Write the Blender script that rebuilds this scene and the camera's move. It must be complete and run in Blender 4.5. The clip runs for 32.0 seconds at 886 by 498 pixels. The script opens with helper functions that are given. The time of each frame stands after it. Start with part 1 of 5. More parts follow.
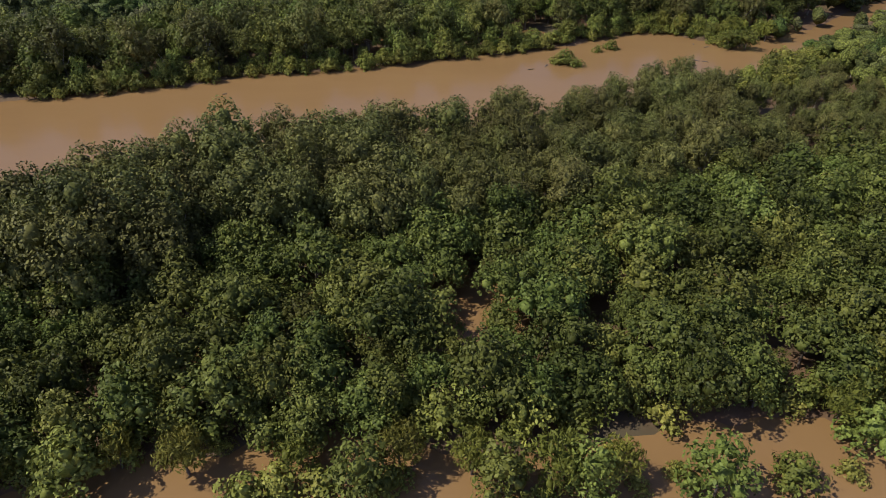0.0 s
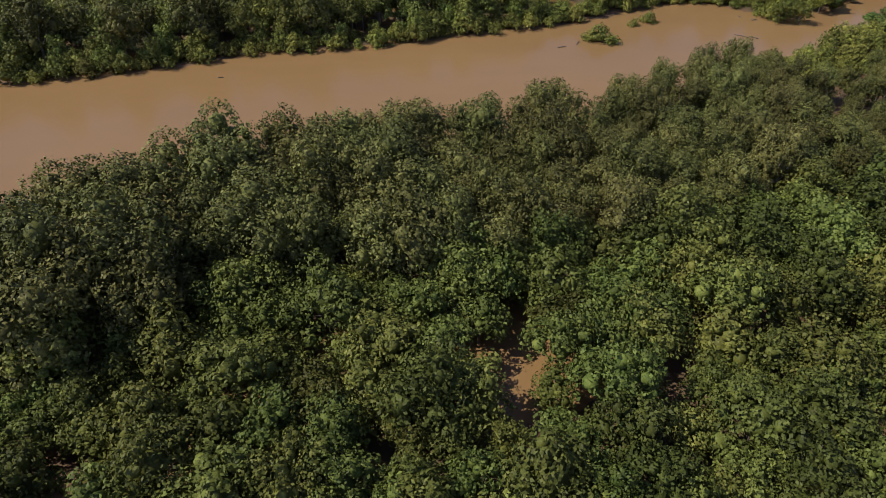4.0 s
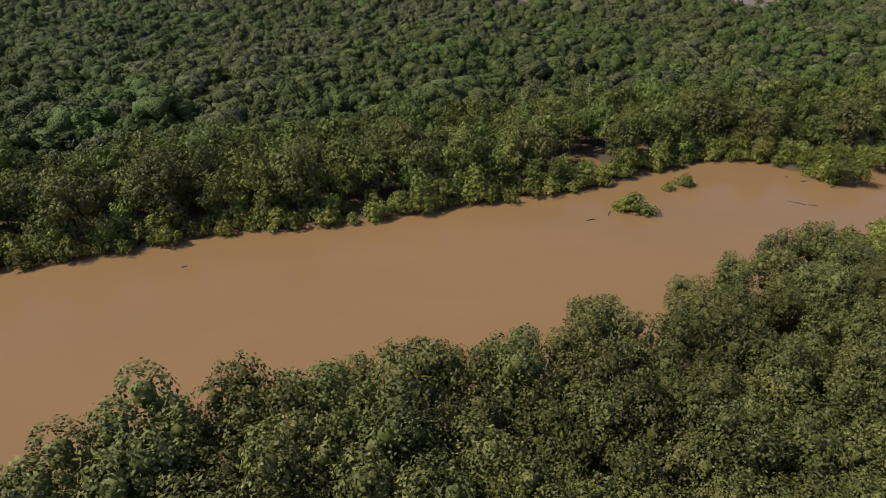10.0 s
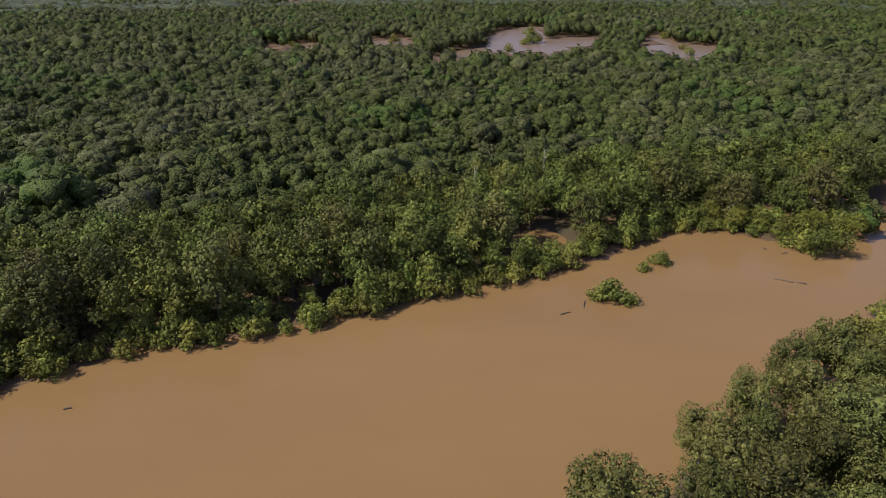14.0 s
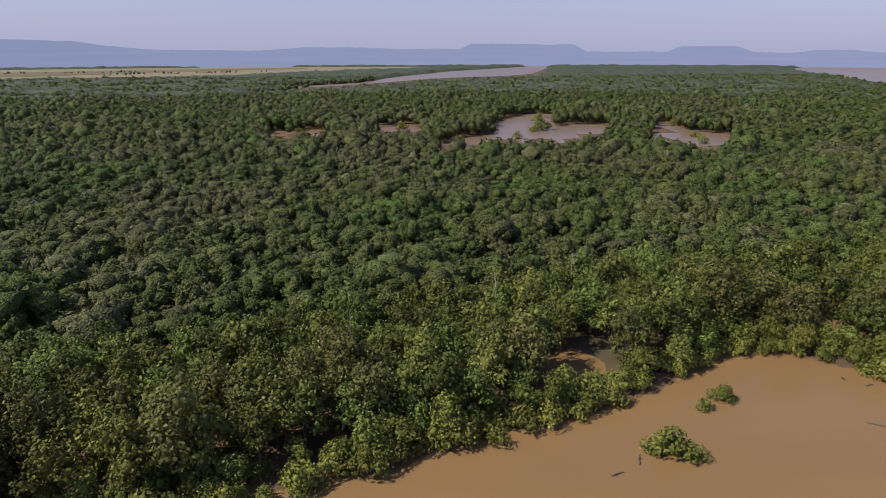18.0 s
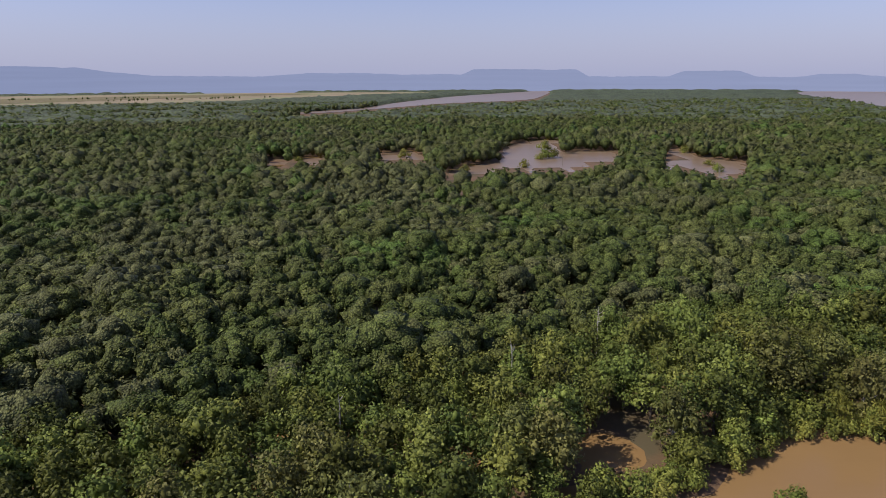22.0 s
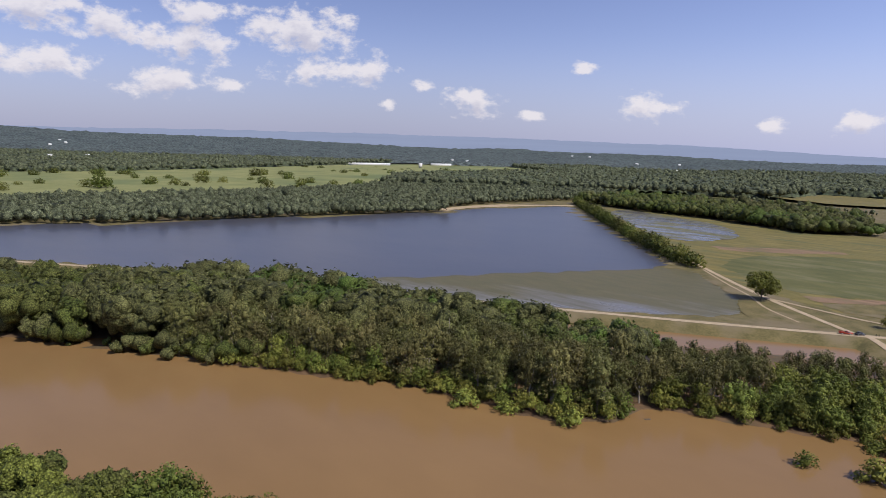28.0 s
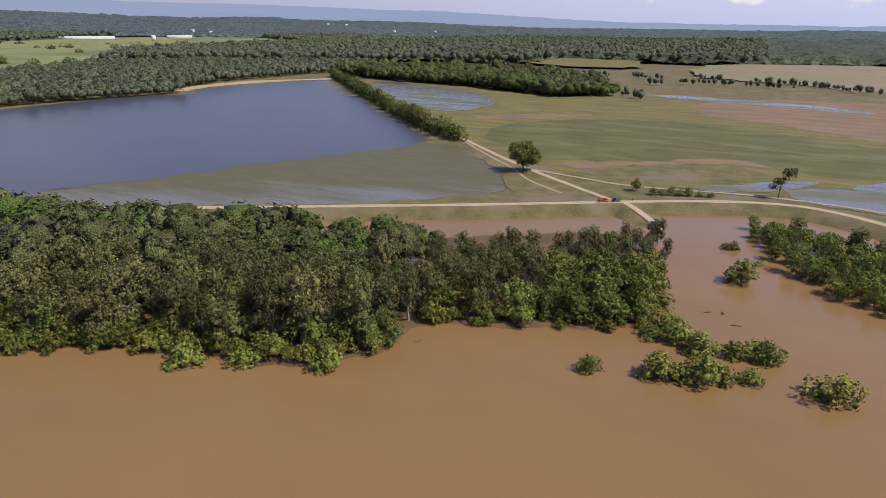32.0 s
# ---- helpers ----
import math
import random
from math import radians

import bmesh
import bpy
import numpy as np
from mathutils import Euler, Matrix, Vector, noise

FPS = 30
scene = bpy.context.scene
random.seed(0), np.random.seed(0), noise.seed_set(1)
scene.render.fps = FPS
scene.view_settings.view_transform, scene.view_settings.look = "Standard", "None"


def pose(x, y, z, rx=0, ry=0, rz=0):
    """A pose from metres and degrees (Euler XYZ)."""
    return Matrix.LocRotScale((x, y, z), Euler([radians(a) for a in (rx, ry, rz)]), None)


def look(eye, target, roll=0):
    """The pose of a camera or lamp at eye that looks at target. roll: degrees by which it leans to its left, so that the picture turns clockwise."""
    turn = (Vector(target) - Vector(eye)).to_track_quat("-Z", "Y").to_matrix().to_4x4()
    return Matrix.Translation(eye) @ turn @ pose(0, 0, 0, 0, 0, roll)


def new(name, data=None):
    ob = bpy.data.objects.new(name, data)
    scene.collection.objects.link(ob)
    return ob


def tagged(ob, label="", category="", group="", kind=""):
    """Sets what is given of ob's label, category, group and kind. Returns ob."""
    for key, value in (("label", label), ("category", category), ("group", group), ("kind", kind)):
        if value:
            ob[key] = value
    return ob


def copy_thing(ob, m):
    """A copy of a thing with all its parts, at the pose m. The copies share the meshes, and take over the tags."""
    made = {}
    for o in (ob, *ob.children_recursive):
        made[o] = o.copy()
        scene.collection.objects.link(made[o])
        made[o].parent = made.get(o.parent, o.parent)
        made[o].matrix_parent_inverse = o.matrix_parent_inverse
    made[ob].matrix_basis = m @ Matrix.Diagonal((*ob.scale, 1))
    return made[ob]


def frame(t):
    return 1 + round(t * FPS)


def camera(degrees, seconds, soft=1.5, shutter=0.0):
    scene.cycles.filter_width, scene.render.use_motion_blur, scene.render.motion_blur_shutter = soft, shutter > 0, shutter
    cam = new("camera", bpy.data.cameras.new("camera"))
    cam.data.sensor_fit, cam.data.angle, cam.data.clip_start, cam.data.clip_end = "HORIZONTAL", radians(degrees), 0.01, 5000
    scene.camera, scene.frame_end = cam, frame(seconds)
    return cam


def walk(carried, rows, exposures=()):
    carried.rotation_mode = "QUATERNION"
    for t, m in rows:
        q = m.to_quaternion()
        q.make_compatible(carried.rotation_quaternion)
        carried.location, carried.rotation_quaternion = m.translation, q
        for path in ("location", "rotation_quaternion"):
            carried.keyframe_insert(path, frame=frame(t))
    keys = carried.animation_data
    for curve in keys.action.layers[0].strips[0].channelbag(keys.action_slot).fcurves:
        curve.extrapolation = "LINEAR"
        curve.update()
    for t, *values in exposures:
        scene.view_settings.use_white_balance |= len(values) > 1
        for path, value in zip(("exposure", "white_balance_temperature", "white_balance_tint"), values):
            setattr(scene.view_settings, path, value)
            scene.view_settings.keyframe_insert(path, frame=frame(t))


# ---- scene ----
cam = camera(69.8, 32.0, soft=0.8)
PATH = [
    (0.0, 0.00, 0.00, 77.00, 0.00, -34.00, 0.00),
    (0.2, -0.25, 1.30, 77.20, 0.05, -39.30, 0.02),
    (0.5, -0.68, 3.44, 77.55, 0.12, -39.20, 0.03),
    (1.0, -1.19, 6.65, 77.44, 0.23, -39.00, 0.07),
    (1.5, -1.87, 9.24, 77.33, 0.12, -38.80, 0.03),
    (2.0, -2.72, 12.45, 77.22, -0.01, -38.60, 0.11),
    (2.5, -3.57, 15.28, 77.15, 0.12, -38.40, 0.03),
    (4.5, -6.63, 28.34, 77.37, 0.36, -37.50, -0.00),
    (5.0, -7.48, 32.25, 77.39, 0.49, -36.90, -0.07),
    (5.5, -7.99, 35.65, 77.56, 0.49, -36.30, -0.07),
    (6.0, -8.84, 39.56, 77.59, 0.61, -35.60, -0.14),
    (6.5, -9.52, 43.10, 77.66, 0.73, -35.00, -0.21),
    (7.0, -10.20, 47.25, 77.73, 0.72, -34.20, -0.21),
    (7.5, -10.37, 50.64, 77.90, -0.12, -33.60, -0.23),
    (8.0, -10.20, 54.56, 77.93, -0.61, -32.90, -0.26),
    (8.5, -9.86, 58.00, 77.87, -0.49, -32.30, -0.32),
    (9.0, -9.52, 62.10, 78.17, -0.26, -31.60, -0.36),
    (9.5, -9.18, 65.88, 78.29, -0.03, -30.20, -0.38),
    (10.0, -9.18, 70.03, 78.37, 0.08, -28.10, -0.35),
    (10.5, -9.35, 73.61, 78.20, 0.08, -26.80, -0.25),
    (11.0, -9.35, 77.76, 78.28, 0.30, -26.60, -0.37),
    (11.5, -9.69, 81.29, 78.35, 0.32, -26.50, -0.28),
    (12.0, -9.69, 85.21, 78.38, -0.04, -26.30, -0.28),
    (12.5, -9.86, 88.98, 78.50, -2.09, -26.18, -0.23),
    (13.0, -10.03, 92.80, 78.38, -5.46, -25.98, -0.25),
    (13.5, -10.71, 96.53, 78.74, -6.78, -25.32, -0.22),
    (14.0, -10.88, 100.39, 79.00, -5.71, -24.07, -0.22),
    (14.5, -11.05, 103.98, 78.84, -5.25, -22.29, -0.27),
    (16.5, -11.39, 119.58, 79.18, -5.46, -21.58, -0.15),
    (17.0, -11.39, 123.36, 79.30, -5.36, -21.09, -0.21),
    (17.5, -11.39, 127.08, 79.05, -5.34, -19.39, -0.12),
    (18.0, -11.22, 130.85, 79.17, -5.34, -16.99, -0.12),
    (18.5, -11.05, 134.39, 79.24, -5.25, -15.79, -0.18),
    (19.0, -10.71, 138.21, 79.13, -5.15, -15.70, -0.23),
    (19.5, -10.54, 141.84, 79.34, -5.28, -15.59, -0.26),
    (20.0, -10.37, 145.66, 79.23, -5.15, -15.50, -0.23),
    (20.5, -10.03, 149.43, 79.35, -5.15, -15.40, -0.23),
    (21.0, -9.86, 153.06, 79.57, -5.15, -15.30, -0.23),
    (21.5, -9.52, 156.41, 79.97, -5.02, -15.10, -0.21),
    (22.0, -9.52, 158.63, 80.53, -5.06, -14.90, -0.29),
    (22.5, -9.35, 159.53, 80.95, -4.93, -14.71, -0.26),
    (23.0, -9.35, 159.91, 80.90, -4.96, -14.51, -0.35),
    (23.5, -9.35, 159.25, 81.14, -5.32, -14.29, -0.35),
    (24.0, -9.69, 157.79, 81.10, -5.55, -14.08, -0.32),
    (24.2, -9.25, 156.58, 81.01, -8.30, -13.84, -0.17),
    (24.3, -9.04, 155.98, 80.97, -10.90, -13.71, -0.10),
    (24.4, -8.82, 155.37, 80.92, -15.20, -13.59, -0.02),
    (24.5, -8.60, 154.77, 80.88, -21.73, -13.47, 0.05),
    (26.5, -4.00, 130.00, 82.76, -105.42, -9.24, 1.38),
    (27.0, 1.02, 128.37, 82.37, -121.20, -8.92, 1.64),
    (27.5, 4.00, 126.56, 82.30, -126.13, -8.93, 1.80),
    (28.0, 6.47, 123.00, 82.33, -134.08, -8.65, 1.46),
    (28.5, 10.52, 118.63, 82.01, -136.23, -8.66, 1.37),
    (29.0, 12.79, 113.49, 81.69, -140.16, -8.63, 1.14),
    (29.5, 15.77, 107.48, 80.89, -140.92, -8.54, 1.15),
    (30.0, 18.19, 100.82, 80.18, -146.72, -8.41, 0.95),
    (30.5, 21.58, 95.23, 79.71, -149.68, -8.37, 0.96),
    (31.0, 23.90, 89.11, 79.28, -153.91, -8.29, 0.88),
    (31.5, 26.34, 83.38, 78.21, -154.90, -13.50, 0.70),
    (32.0, 28.69, 76.35, 79.27, -155.00, -19.39, 0.62),
]
walk(cam, [(t, pose(x, y, z, 0, 0, yaw) @ pose(0, 0, 0, 90 + pitch) @ pose(0, 0, 0, 0, 0, roll))
           for t, x, y, z, yaw, pitch, roll in PATH],
     exposures=[(0.0, 0.18), (24.5, 0.18), (26.5, 0.0), (27.5, 0.0), (30.0, 0.12), (32.0, 0.12)])

# ---- sky and sun ----
SUN_AZ, SUN_EL = 263.0, 50.0          # degrees clockwise from +y, and above the horizon
world = bpy.data.worlds.new("sky")
scene.world = world
world.use_nodes = True
wt = world.node_tree
wt.nodes.clear()


def wnode(kind, operation=""):
    n = wt.nodes.new(kind)
    if operation:
        n.operation = operation
    return n


sky = wnode("ShaderNodeTexSky")
sky.sky_type, sky.sun_disc, sky.sun_elevation, sky.sun_rotation = "NISHITA", False, radians(SUN_EL), radians(SUN_AZ)
sky.altitude, sky.air_density, sky.dust_density, sky.ozone_density = 100, 1.0, 0.4, 1.6
way = wnode("ShaderNodeTexCoord")
# cumulus banks: bearing (to the left of +y), height, half width, half height, in degrees
CLOUDS = [(-121.4, 9.8, 6.1, 1.6), (-112.4, 8.4, 4.9, 1.4), (-106.8, 9.2, 3.1, 1.3), (-102.0, 9.8, 5.6, 1.3), (-102.1, 6.1, 4.6, 1.1),
          (-110.2, 5.0, 3.6, 1.1), (-123.7, 6.7, 5.6, 1.1), (-127.3, 7.1, 2.3, 1.3), (-116.0, 5.1, 1.4, 0.5), (-131.8, 5.6, 1.1, 0.5),
          (-136.5, 4.5, 2.8, 1.1), (-145.7, 7.3, 1.4, 0.5), (-151.0, 4.0, 2.8, 1.1), (-166.7, 2.8, 1.8, 0.8), (-160.5, 2.8, 1.4, 0.6),
          (-113.3, 10.7, 2.3, 1.1), (-72.7, 3.8, 2.6, 0.4), (-87.7, 7.6, 3.1, 0.7), (-92.0, 7.1, 1.3, 0.8), (-84.3, 9.9, 3.1, 1.3),
          (-186, 2.8, 2.8, 0.9), (-178.5, 2.5, 2.0, 0.6), (-172, 2.6, 1.6, 0.6), (-193, 2.4, 2.2, 0.7), (-128.8, 4.2, 0.9, 0.5), (-141.5, 3.4, 1.2, 0.5)]
def cloudiness(direction):
    """How deep a direction of view lies inside the cumulus banks."""
    nearest = None
    for az, el, w, h in CLOUDS:
        a, e = radians(az), radians(el)
        m = wnode("ShaderNodeMapping")
        m.vector_type = "TEXTURE"
        m.inputs["Location"].default_value = (-math.sin(a) * math.cos(e), math.cos(a) * math.cos(e), math.sin(e))
        m.inputs["Rotation"].default_value = (0, 0, a)
        m.inputs["Scale"].default_value = (radians(w) * 1.15, 0.3, radians(h) * 1.5)
        wt.links.new(direction, m.inputs["Vector"])
        ln = wnode("ShaderNodeVectorMath", "LENGTH")
        wt.links.new(m.outputs[0], ln.inputs[0])
        if nearest is None:
            nearest = ln.outputs["Value"]
        else:
            mn = wnode("ShaderNodeMath", "SMOOTH_MIN")
            mn.inputs[2].default_value = 0.15
            wt.links.new(nearest, mn.inputs[0])
            wt.links.new(ln.outputs["Value"], mn.inputs[1])
            nearest = mn.outputs[0]
    squash = wnode("ShaderNodeMapping")
    squash.inputs["Scale"].default_value = (1, 1, 1.7)
    wt.links.new(direction, squash.inputs["Vector"])
    puff = wnode("ShaderNodeTexNoise")
    puff.inputs["Scale"].default_value, puff.inputs["Detail"].default_value, puff.inputs["Roughness"].default_value = 26, 9, 0.60
    wt.links.new(squash.outputs[0], puff.inputs["Vector"])
    lump = wnode("ShaderNodeMath", "MULTIPLY_ADD")
    lump.inputs[1].default_value, lump.inputs[2].default_value = 2.7, -0.70
    wt.links.new(puff.outputs["Fac"], lump.inputs[0])
    inside = wnode("ShaderNodeMath", "SUBTRACT")
    wt.links.new(lump.outputs[0], inside.inputs[0])
    wt.links.new(nearest, inside.inputs[1])
    return inside.outputs[0]


def ramp_of(value, lo, hi, to_lo, to_hi):
    n = wnode("ShaderNodeMapRange")
    n.interpolation_type = "SMOOTHSTEP"
    for key, x in (("From Min", lo), ("From Max", hi), ("To Min", to_lo), ("To Max", to_hi)):
        n.inputs[key].default_value = x
    wt.links.new(value, n.inputs["Value"])
    return n.outputs[0]


depth = cloudiness(way.outputs["Generated"])
cover = ramp_of(depth, -0.18, 0.42, 0.0, 0.88)
# their undersides are greyer: more cloud lies above
above = wnode("ShaderNodeVectorMath", "ADD")
above.inputs[1].default_value = (0, 0, 0.016)
wt.links.new(way.outputs["Generated"], above.inputs[0])
under = ramp_of(cloudiness(above.outputs[0]), -0.1, 0.9, 0.0, 1.0)
cloud = wnode("ShaderNodeMix")
cloud.data_type = "RGBA"
cloud.inputs[6].default_value, cloud.inputs[7].default_value = (8.3, 7.9, 8.3, 1), (5.6, 5.5, 6.6, 1)
wt.links.new(under, cloud.inputs[0])
mixc = wnode("ShaderNodeMix")
mixc.data_type = "RGBA"
wt.links.new(cover, mixc.inputs[0])
tint = wnode("ShaderNodeMix")
tint.data_type, tint.blend_type = "RGBA", "MULTIPLY"
tint.inputs[0].default_value = 1.0
tint.inputs[7].default_value = (1.15, 1.0, 1.26, 1)
wt.links.new(sky.outputs[0], tint.inputs[6])
# pale summer haze all round above the horizon
up = wnode("ShaderNodeSeparateXYZ")
wt.links.new(way.outputs["Generated"], up.inputs[0])
low_air = wnode("ShaderNodeMapRange")
low_air.interpolation_type = "SMOOTHSTEP"
low_air.inputs["From Min"].default_value, low_air.inputs["From Max"].default_value = -0.02, 0.18
low_air.inputs["To Min"].default_value, low_air.inputs["To Max"].default_value = 0.92, 0.0
wt.links.new(up.outputs["Z"], low_air.inputs["Value"])
haze = wnode("ShaderNodeMix")
haze.data_type = "RGBA"
haze.inputs[7].default_value = (3.7, 4.1, 6.2, 1)
wt.links.new(low_air.outputs[0], haze.inputs[0])
wt.links.new(tint.outputs[2], haze.inputs[6])
# the air is brighter on the afternoon side
side = wnode("ShaderNodeVectorMath", "DOT_PRODUCT")
side.inputs[1].default_value = (math.sin(radians(215)), math.cos(radians(215)), 0)
wt.links.new(way.outputs["Generated"], side.inputs[0])
glow = wnode("ShaderNodeMapRange")
glow.interpolation_type = "SMOOTHSTEP"
glow.inputs["From Min"].default_value, glow.inputs["From Max"].default_value = -0.05, 1.1
glow.inputs["To Min"].default_value, glow.inputs["To Max"].default_value = 0.86, 1.30
wt.links.new(side.outputs["Value"], glow.inputs["Value"])
air = wnode("ShaderNodeVectorMath", "SCALE")
wt.links.new(haze.outputs[2], air.inputs[0])
wt.links.new(glow.outputs[0], air.inputs["Scale"])
wt.links.new(air.outputs[0], mixc.inputs[6])
wt.links.new(cloud.outputs[2], mixc.inputs[7])
back = wnode("ShaderNodeBackground")
back.inputs["Strength"].default_value = 0.1
wt.links.new(mixc.outputs[2], back.inputs["Color"])
wt.links.new(back.outputs[0], wnode("ShaderNodeOutputWorld").inputs["Surface"])

sun = new("sun", bpy.data.lights.new("sun", "SUN"))
sun.data.energy, sun.data.angle, sun.data.color = 4.0, radians(0.5), (1.0, 0.95, 0.87)
sa, se = radians(SUN_AZ), radians(SUN_EL)
sun.matrix_world = look((300 * math.sin(sa) * math.cos(se), 300 * math.cos(sa) * math.cos(se), 300 * math.sin(se)), (0, 0, 0))


# ---- materials ----
def material(name, low, high, scale=1.0, rough=0.8, bump=0.0, vary=0.0, island=0.0, fine=8.0, stretch=(1, 1, 1), spec=0.3,
             third=None, third_scale=0.02, translucent=0.0, turn=0.0, shaded_cells=0.0):
    """Two colours mixed by noise at two scales; optional third colour in large patches, tint by object and by piece."""
    m = bpy.data.materials.new(name)
    m.use_nodes = True
    t = m.node_tree
    b = t.nodes["Principled BSDF"]
    g = t.nodes.new("ShaderNodeNewGeometry")
    mp = t.nodes.new("ShaderNodeMapping")
    mp.inputs["Scale"].default_value = stretch
    mp.inputs["Rotation"].default_value = (0, 0, radians(turn))
    t.links.new(g.outputs["Position"], mp.inputs["Vector"])
    n1 = t.nodes.new("ShaderNodeTexNoise")
    n1.inputs["Scale"].default_value, n1.inputs["Detail"].default_value = scale, 5
    n2 = t.nodes.new("ShaderNodeTexNoise")
    n2.inputs["Scale"].default_value, n2.inputs["Detail"].default_value = scale * fine, 3
    for n in (n1, n2):
        t.links.new(mp.outputs[0], n.inputs["Vector"])
    add = t.nodes.new("ShaderNodeMath")
    add.operation = "MULTIPLY_ADD"
    add.inputs[1].default_value = 0.5
    t.links.new(n2.outputs["Fac"], add.inputs[0])
    t.links.new(n1.outputs["Fac"], add.inputs[2])
    fac = t.nodes.new("ShaderNodeMapRange")
    fac.inputs["From Min"].default_value, fac.inputs["From Max"].default_value = 0.5, 1.0
    t.links.new(add.outputs[0], fac.inputs["Value"])
    mix = t.nodes.new("ShaderNodeMix")
    mix.data_type = "RGBA"
    mix.inputs[6].default_value, mix.inputs[7].default_value = (*low, 1), (*high, 1)
    t.links.new(fac.outputs[0], mix.inputs[0])
    colour = mix.outputs[2]
    if third:
        n3 = t.nodes.new("ShaderNodeTexNoise")
        n3.inputs["Scale"].default_value, n3.inputs["Detail"].default_value = third_scale, 4
        t.links.new(mp.outputs[0], n3.inputs["Vector"])
        f3 = t.nodes.new("ShaderNodeMapRange")
        f3.inputs["From Min"].default_value, f3.inputs["From Max"].default_value = 0.5, 0.66
        t.links.new(n3.outputs["Fac"], f3.inputs["Value"])
        m3 = t.nodes.new("ShaderNodeMix")
        m3.data_type = "RGBA"
        m3.inputs[7].default_value = (*third, 1)
        t.links.new(f3.outputs[0], m3.inputs[0])
        t.links.new(colour, m3.inputs[6])
        colour = m3.outputs[2]
    if shaded_cells:
        # single leaf sprays: raised in the middle, shade between them painted into the colour
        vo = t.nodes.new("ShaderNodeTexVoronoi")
        vo.inputs["Scale"].default_value = shaded_cells
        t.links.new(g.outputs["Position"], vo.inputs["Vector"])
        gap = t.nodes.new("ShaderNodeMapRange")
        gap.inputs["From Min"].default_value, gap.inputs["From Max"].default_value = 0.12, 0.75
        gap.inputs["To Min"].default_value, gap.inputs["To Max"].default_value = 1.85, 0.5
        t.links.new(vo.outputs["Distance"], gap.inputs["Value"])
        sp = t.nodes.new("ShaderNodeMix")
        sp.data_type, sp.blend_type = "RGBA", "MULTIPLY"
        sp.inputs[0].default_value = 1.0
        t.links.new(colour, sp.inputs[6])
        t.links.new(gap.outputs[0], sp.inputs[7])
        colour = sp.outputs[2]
    if vary or island:
        hs = t.nodes.new("ShaderNodeHueSaturation")
        t.links.new(colour, hs.inputs["Color"])
        info = t.nodes.new("ShaderNodeObjectInfo")
        v = t.nodes.new("ShaderNodeMapRange")
        v.inputs["To Min"].default_value, v.inputs["To Max"].default_value = 1 - vary, 1 + vary
        t.links.new(info.outputs["Random"], v.inputs["Value"])
        iv = t.nodes.new("ShaderNodeMapRange")
        iv.inputs["To Min"].default_value, iv.inputs["To Max"].default_value = 1 - island, 1 + island
        t.links.new(g.outputs["Random Per Island"], iv.inputs["Value"])
        mu = t.nodes.new("ShaderNodeMath")
        mu.operation = "MULTIPLY"
        t.links.new(v.outputs[0], mu.inputs[0])
        t.links.new(iv.outputs[0], mu.inputs[1])
        t.links.new(mu.outputs[0], hs.inputs["Value"])
        hu = t.nodes.new("ShaderNodeMath")
        hu.operation = "MULTIPLY"
        hu.inputs[1].default_value = 7.31
        t.links.new(info.outputs["Random"], hu.inputs[0])
        fr = t.nodes.new("ShaderNodeMath")
        fr.operation = "FRACT"
        t.links.new(hu.outputs[0], fr.inputs[0])
        hv = t.nodes.new("ShaderNodeMapRange")
        hv.inputs["To Min"].default_value, hv.inputs["To Max"].default_value = 0.5 - vary * 0.05, 0.5 + vary * 0.06
        t.links.new(fr.outputs[0], hv.inputs["Value"])
        t.links.new(hv.outputs[0], hs.inputs["Hue"])
        colour = hs.outputs[0]
    t.links.new(colour, b.inputs["Base Color"])
    b.inputs["Roughness"].default_value = rough
    b.inputs["Specular IOR Level"].default_value = spec
    if bump:
        bp = t.nodes.new("ShaderNodeBump")
        bp.inputs["Strength"].default_value, bp.inputs["Distance"].default_value = 1.0, bump
        if shaded_cells:
            bp.invert = True
            t.links.new(vo.outputs["Distance"], bp.inputs["Height"])
        else:
            t.links.new(n2.outputs["Fac"], bp.inputs["Height"])
        t.links.new(bp.outputs[0], b.inputs["Normal"])
    if translucent:
        tr = t.nodes.new("ShaderNodeBsdfTranslucent")
        t.links.new(colour, tr.inputs["Color"])
        ms = t.nodes.new("ShaderNodeMixShader")
        ms.inputs[0].default_value = translucent
        t.links.new(b.outputs[0], ms.inputs[1])
        t.links.new(tr.outputs[0], ms.inputs[2])
        t.links.new(ms.outputs[0], t.nodes["Material Output"].inputs["Surface"])
    return m


def water_material(name, low, high, rough, bump, scale=0.012, wave=0.35, ior=1.33, gloss=0.4):
    m = material(name, low, high, scale, rough, 0, stretch=(1, 2.2, 1), fine=3.0, spec=gloss, turn=-24)
    t = m.node_tree
    b = t.nodes["Principled BSDF"]
    b.inputs["IOR"].default_value = ior
    g = t.nodes.new("ShaderNodeNewGeometry")
    n = t.nodes.new("ShaderNodeTexNoise")
    n.inputs["Scale"].default_value, n.inputs["Detail"].default_value = wave, 3
    t.links.new(g.outputs["Position"], n.inputs["Vector"])
    bp = t.nodes.new("ShaderNodeBump")
    bp.inputs["Strength"].default_value, bp.inputs["Distance"].default_value = 1.0, bump
    t.links.new(n.outputs["Fac"], bp.inputs["Height"])
    t.links.new(bp.outputs[0], b.inputs["Normal"])
    return m


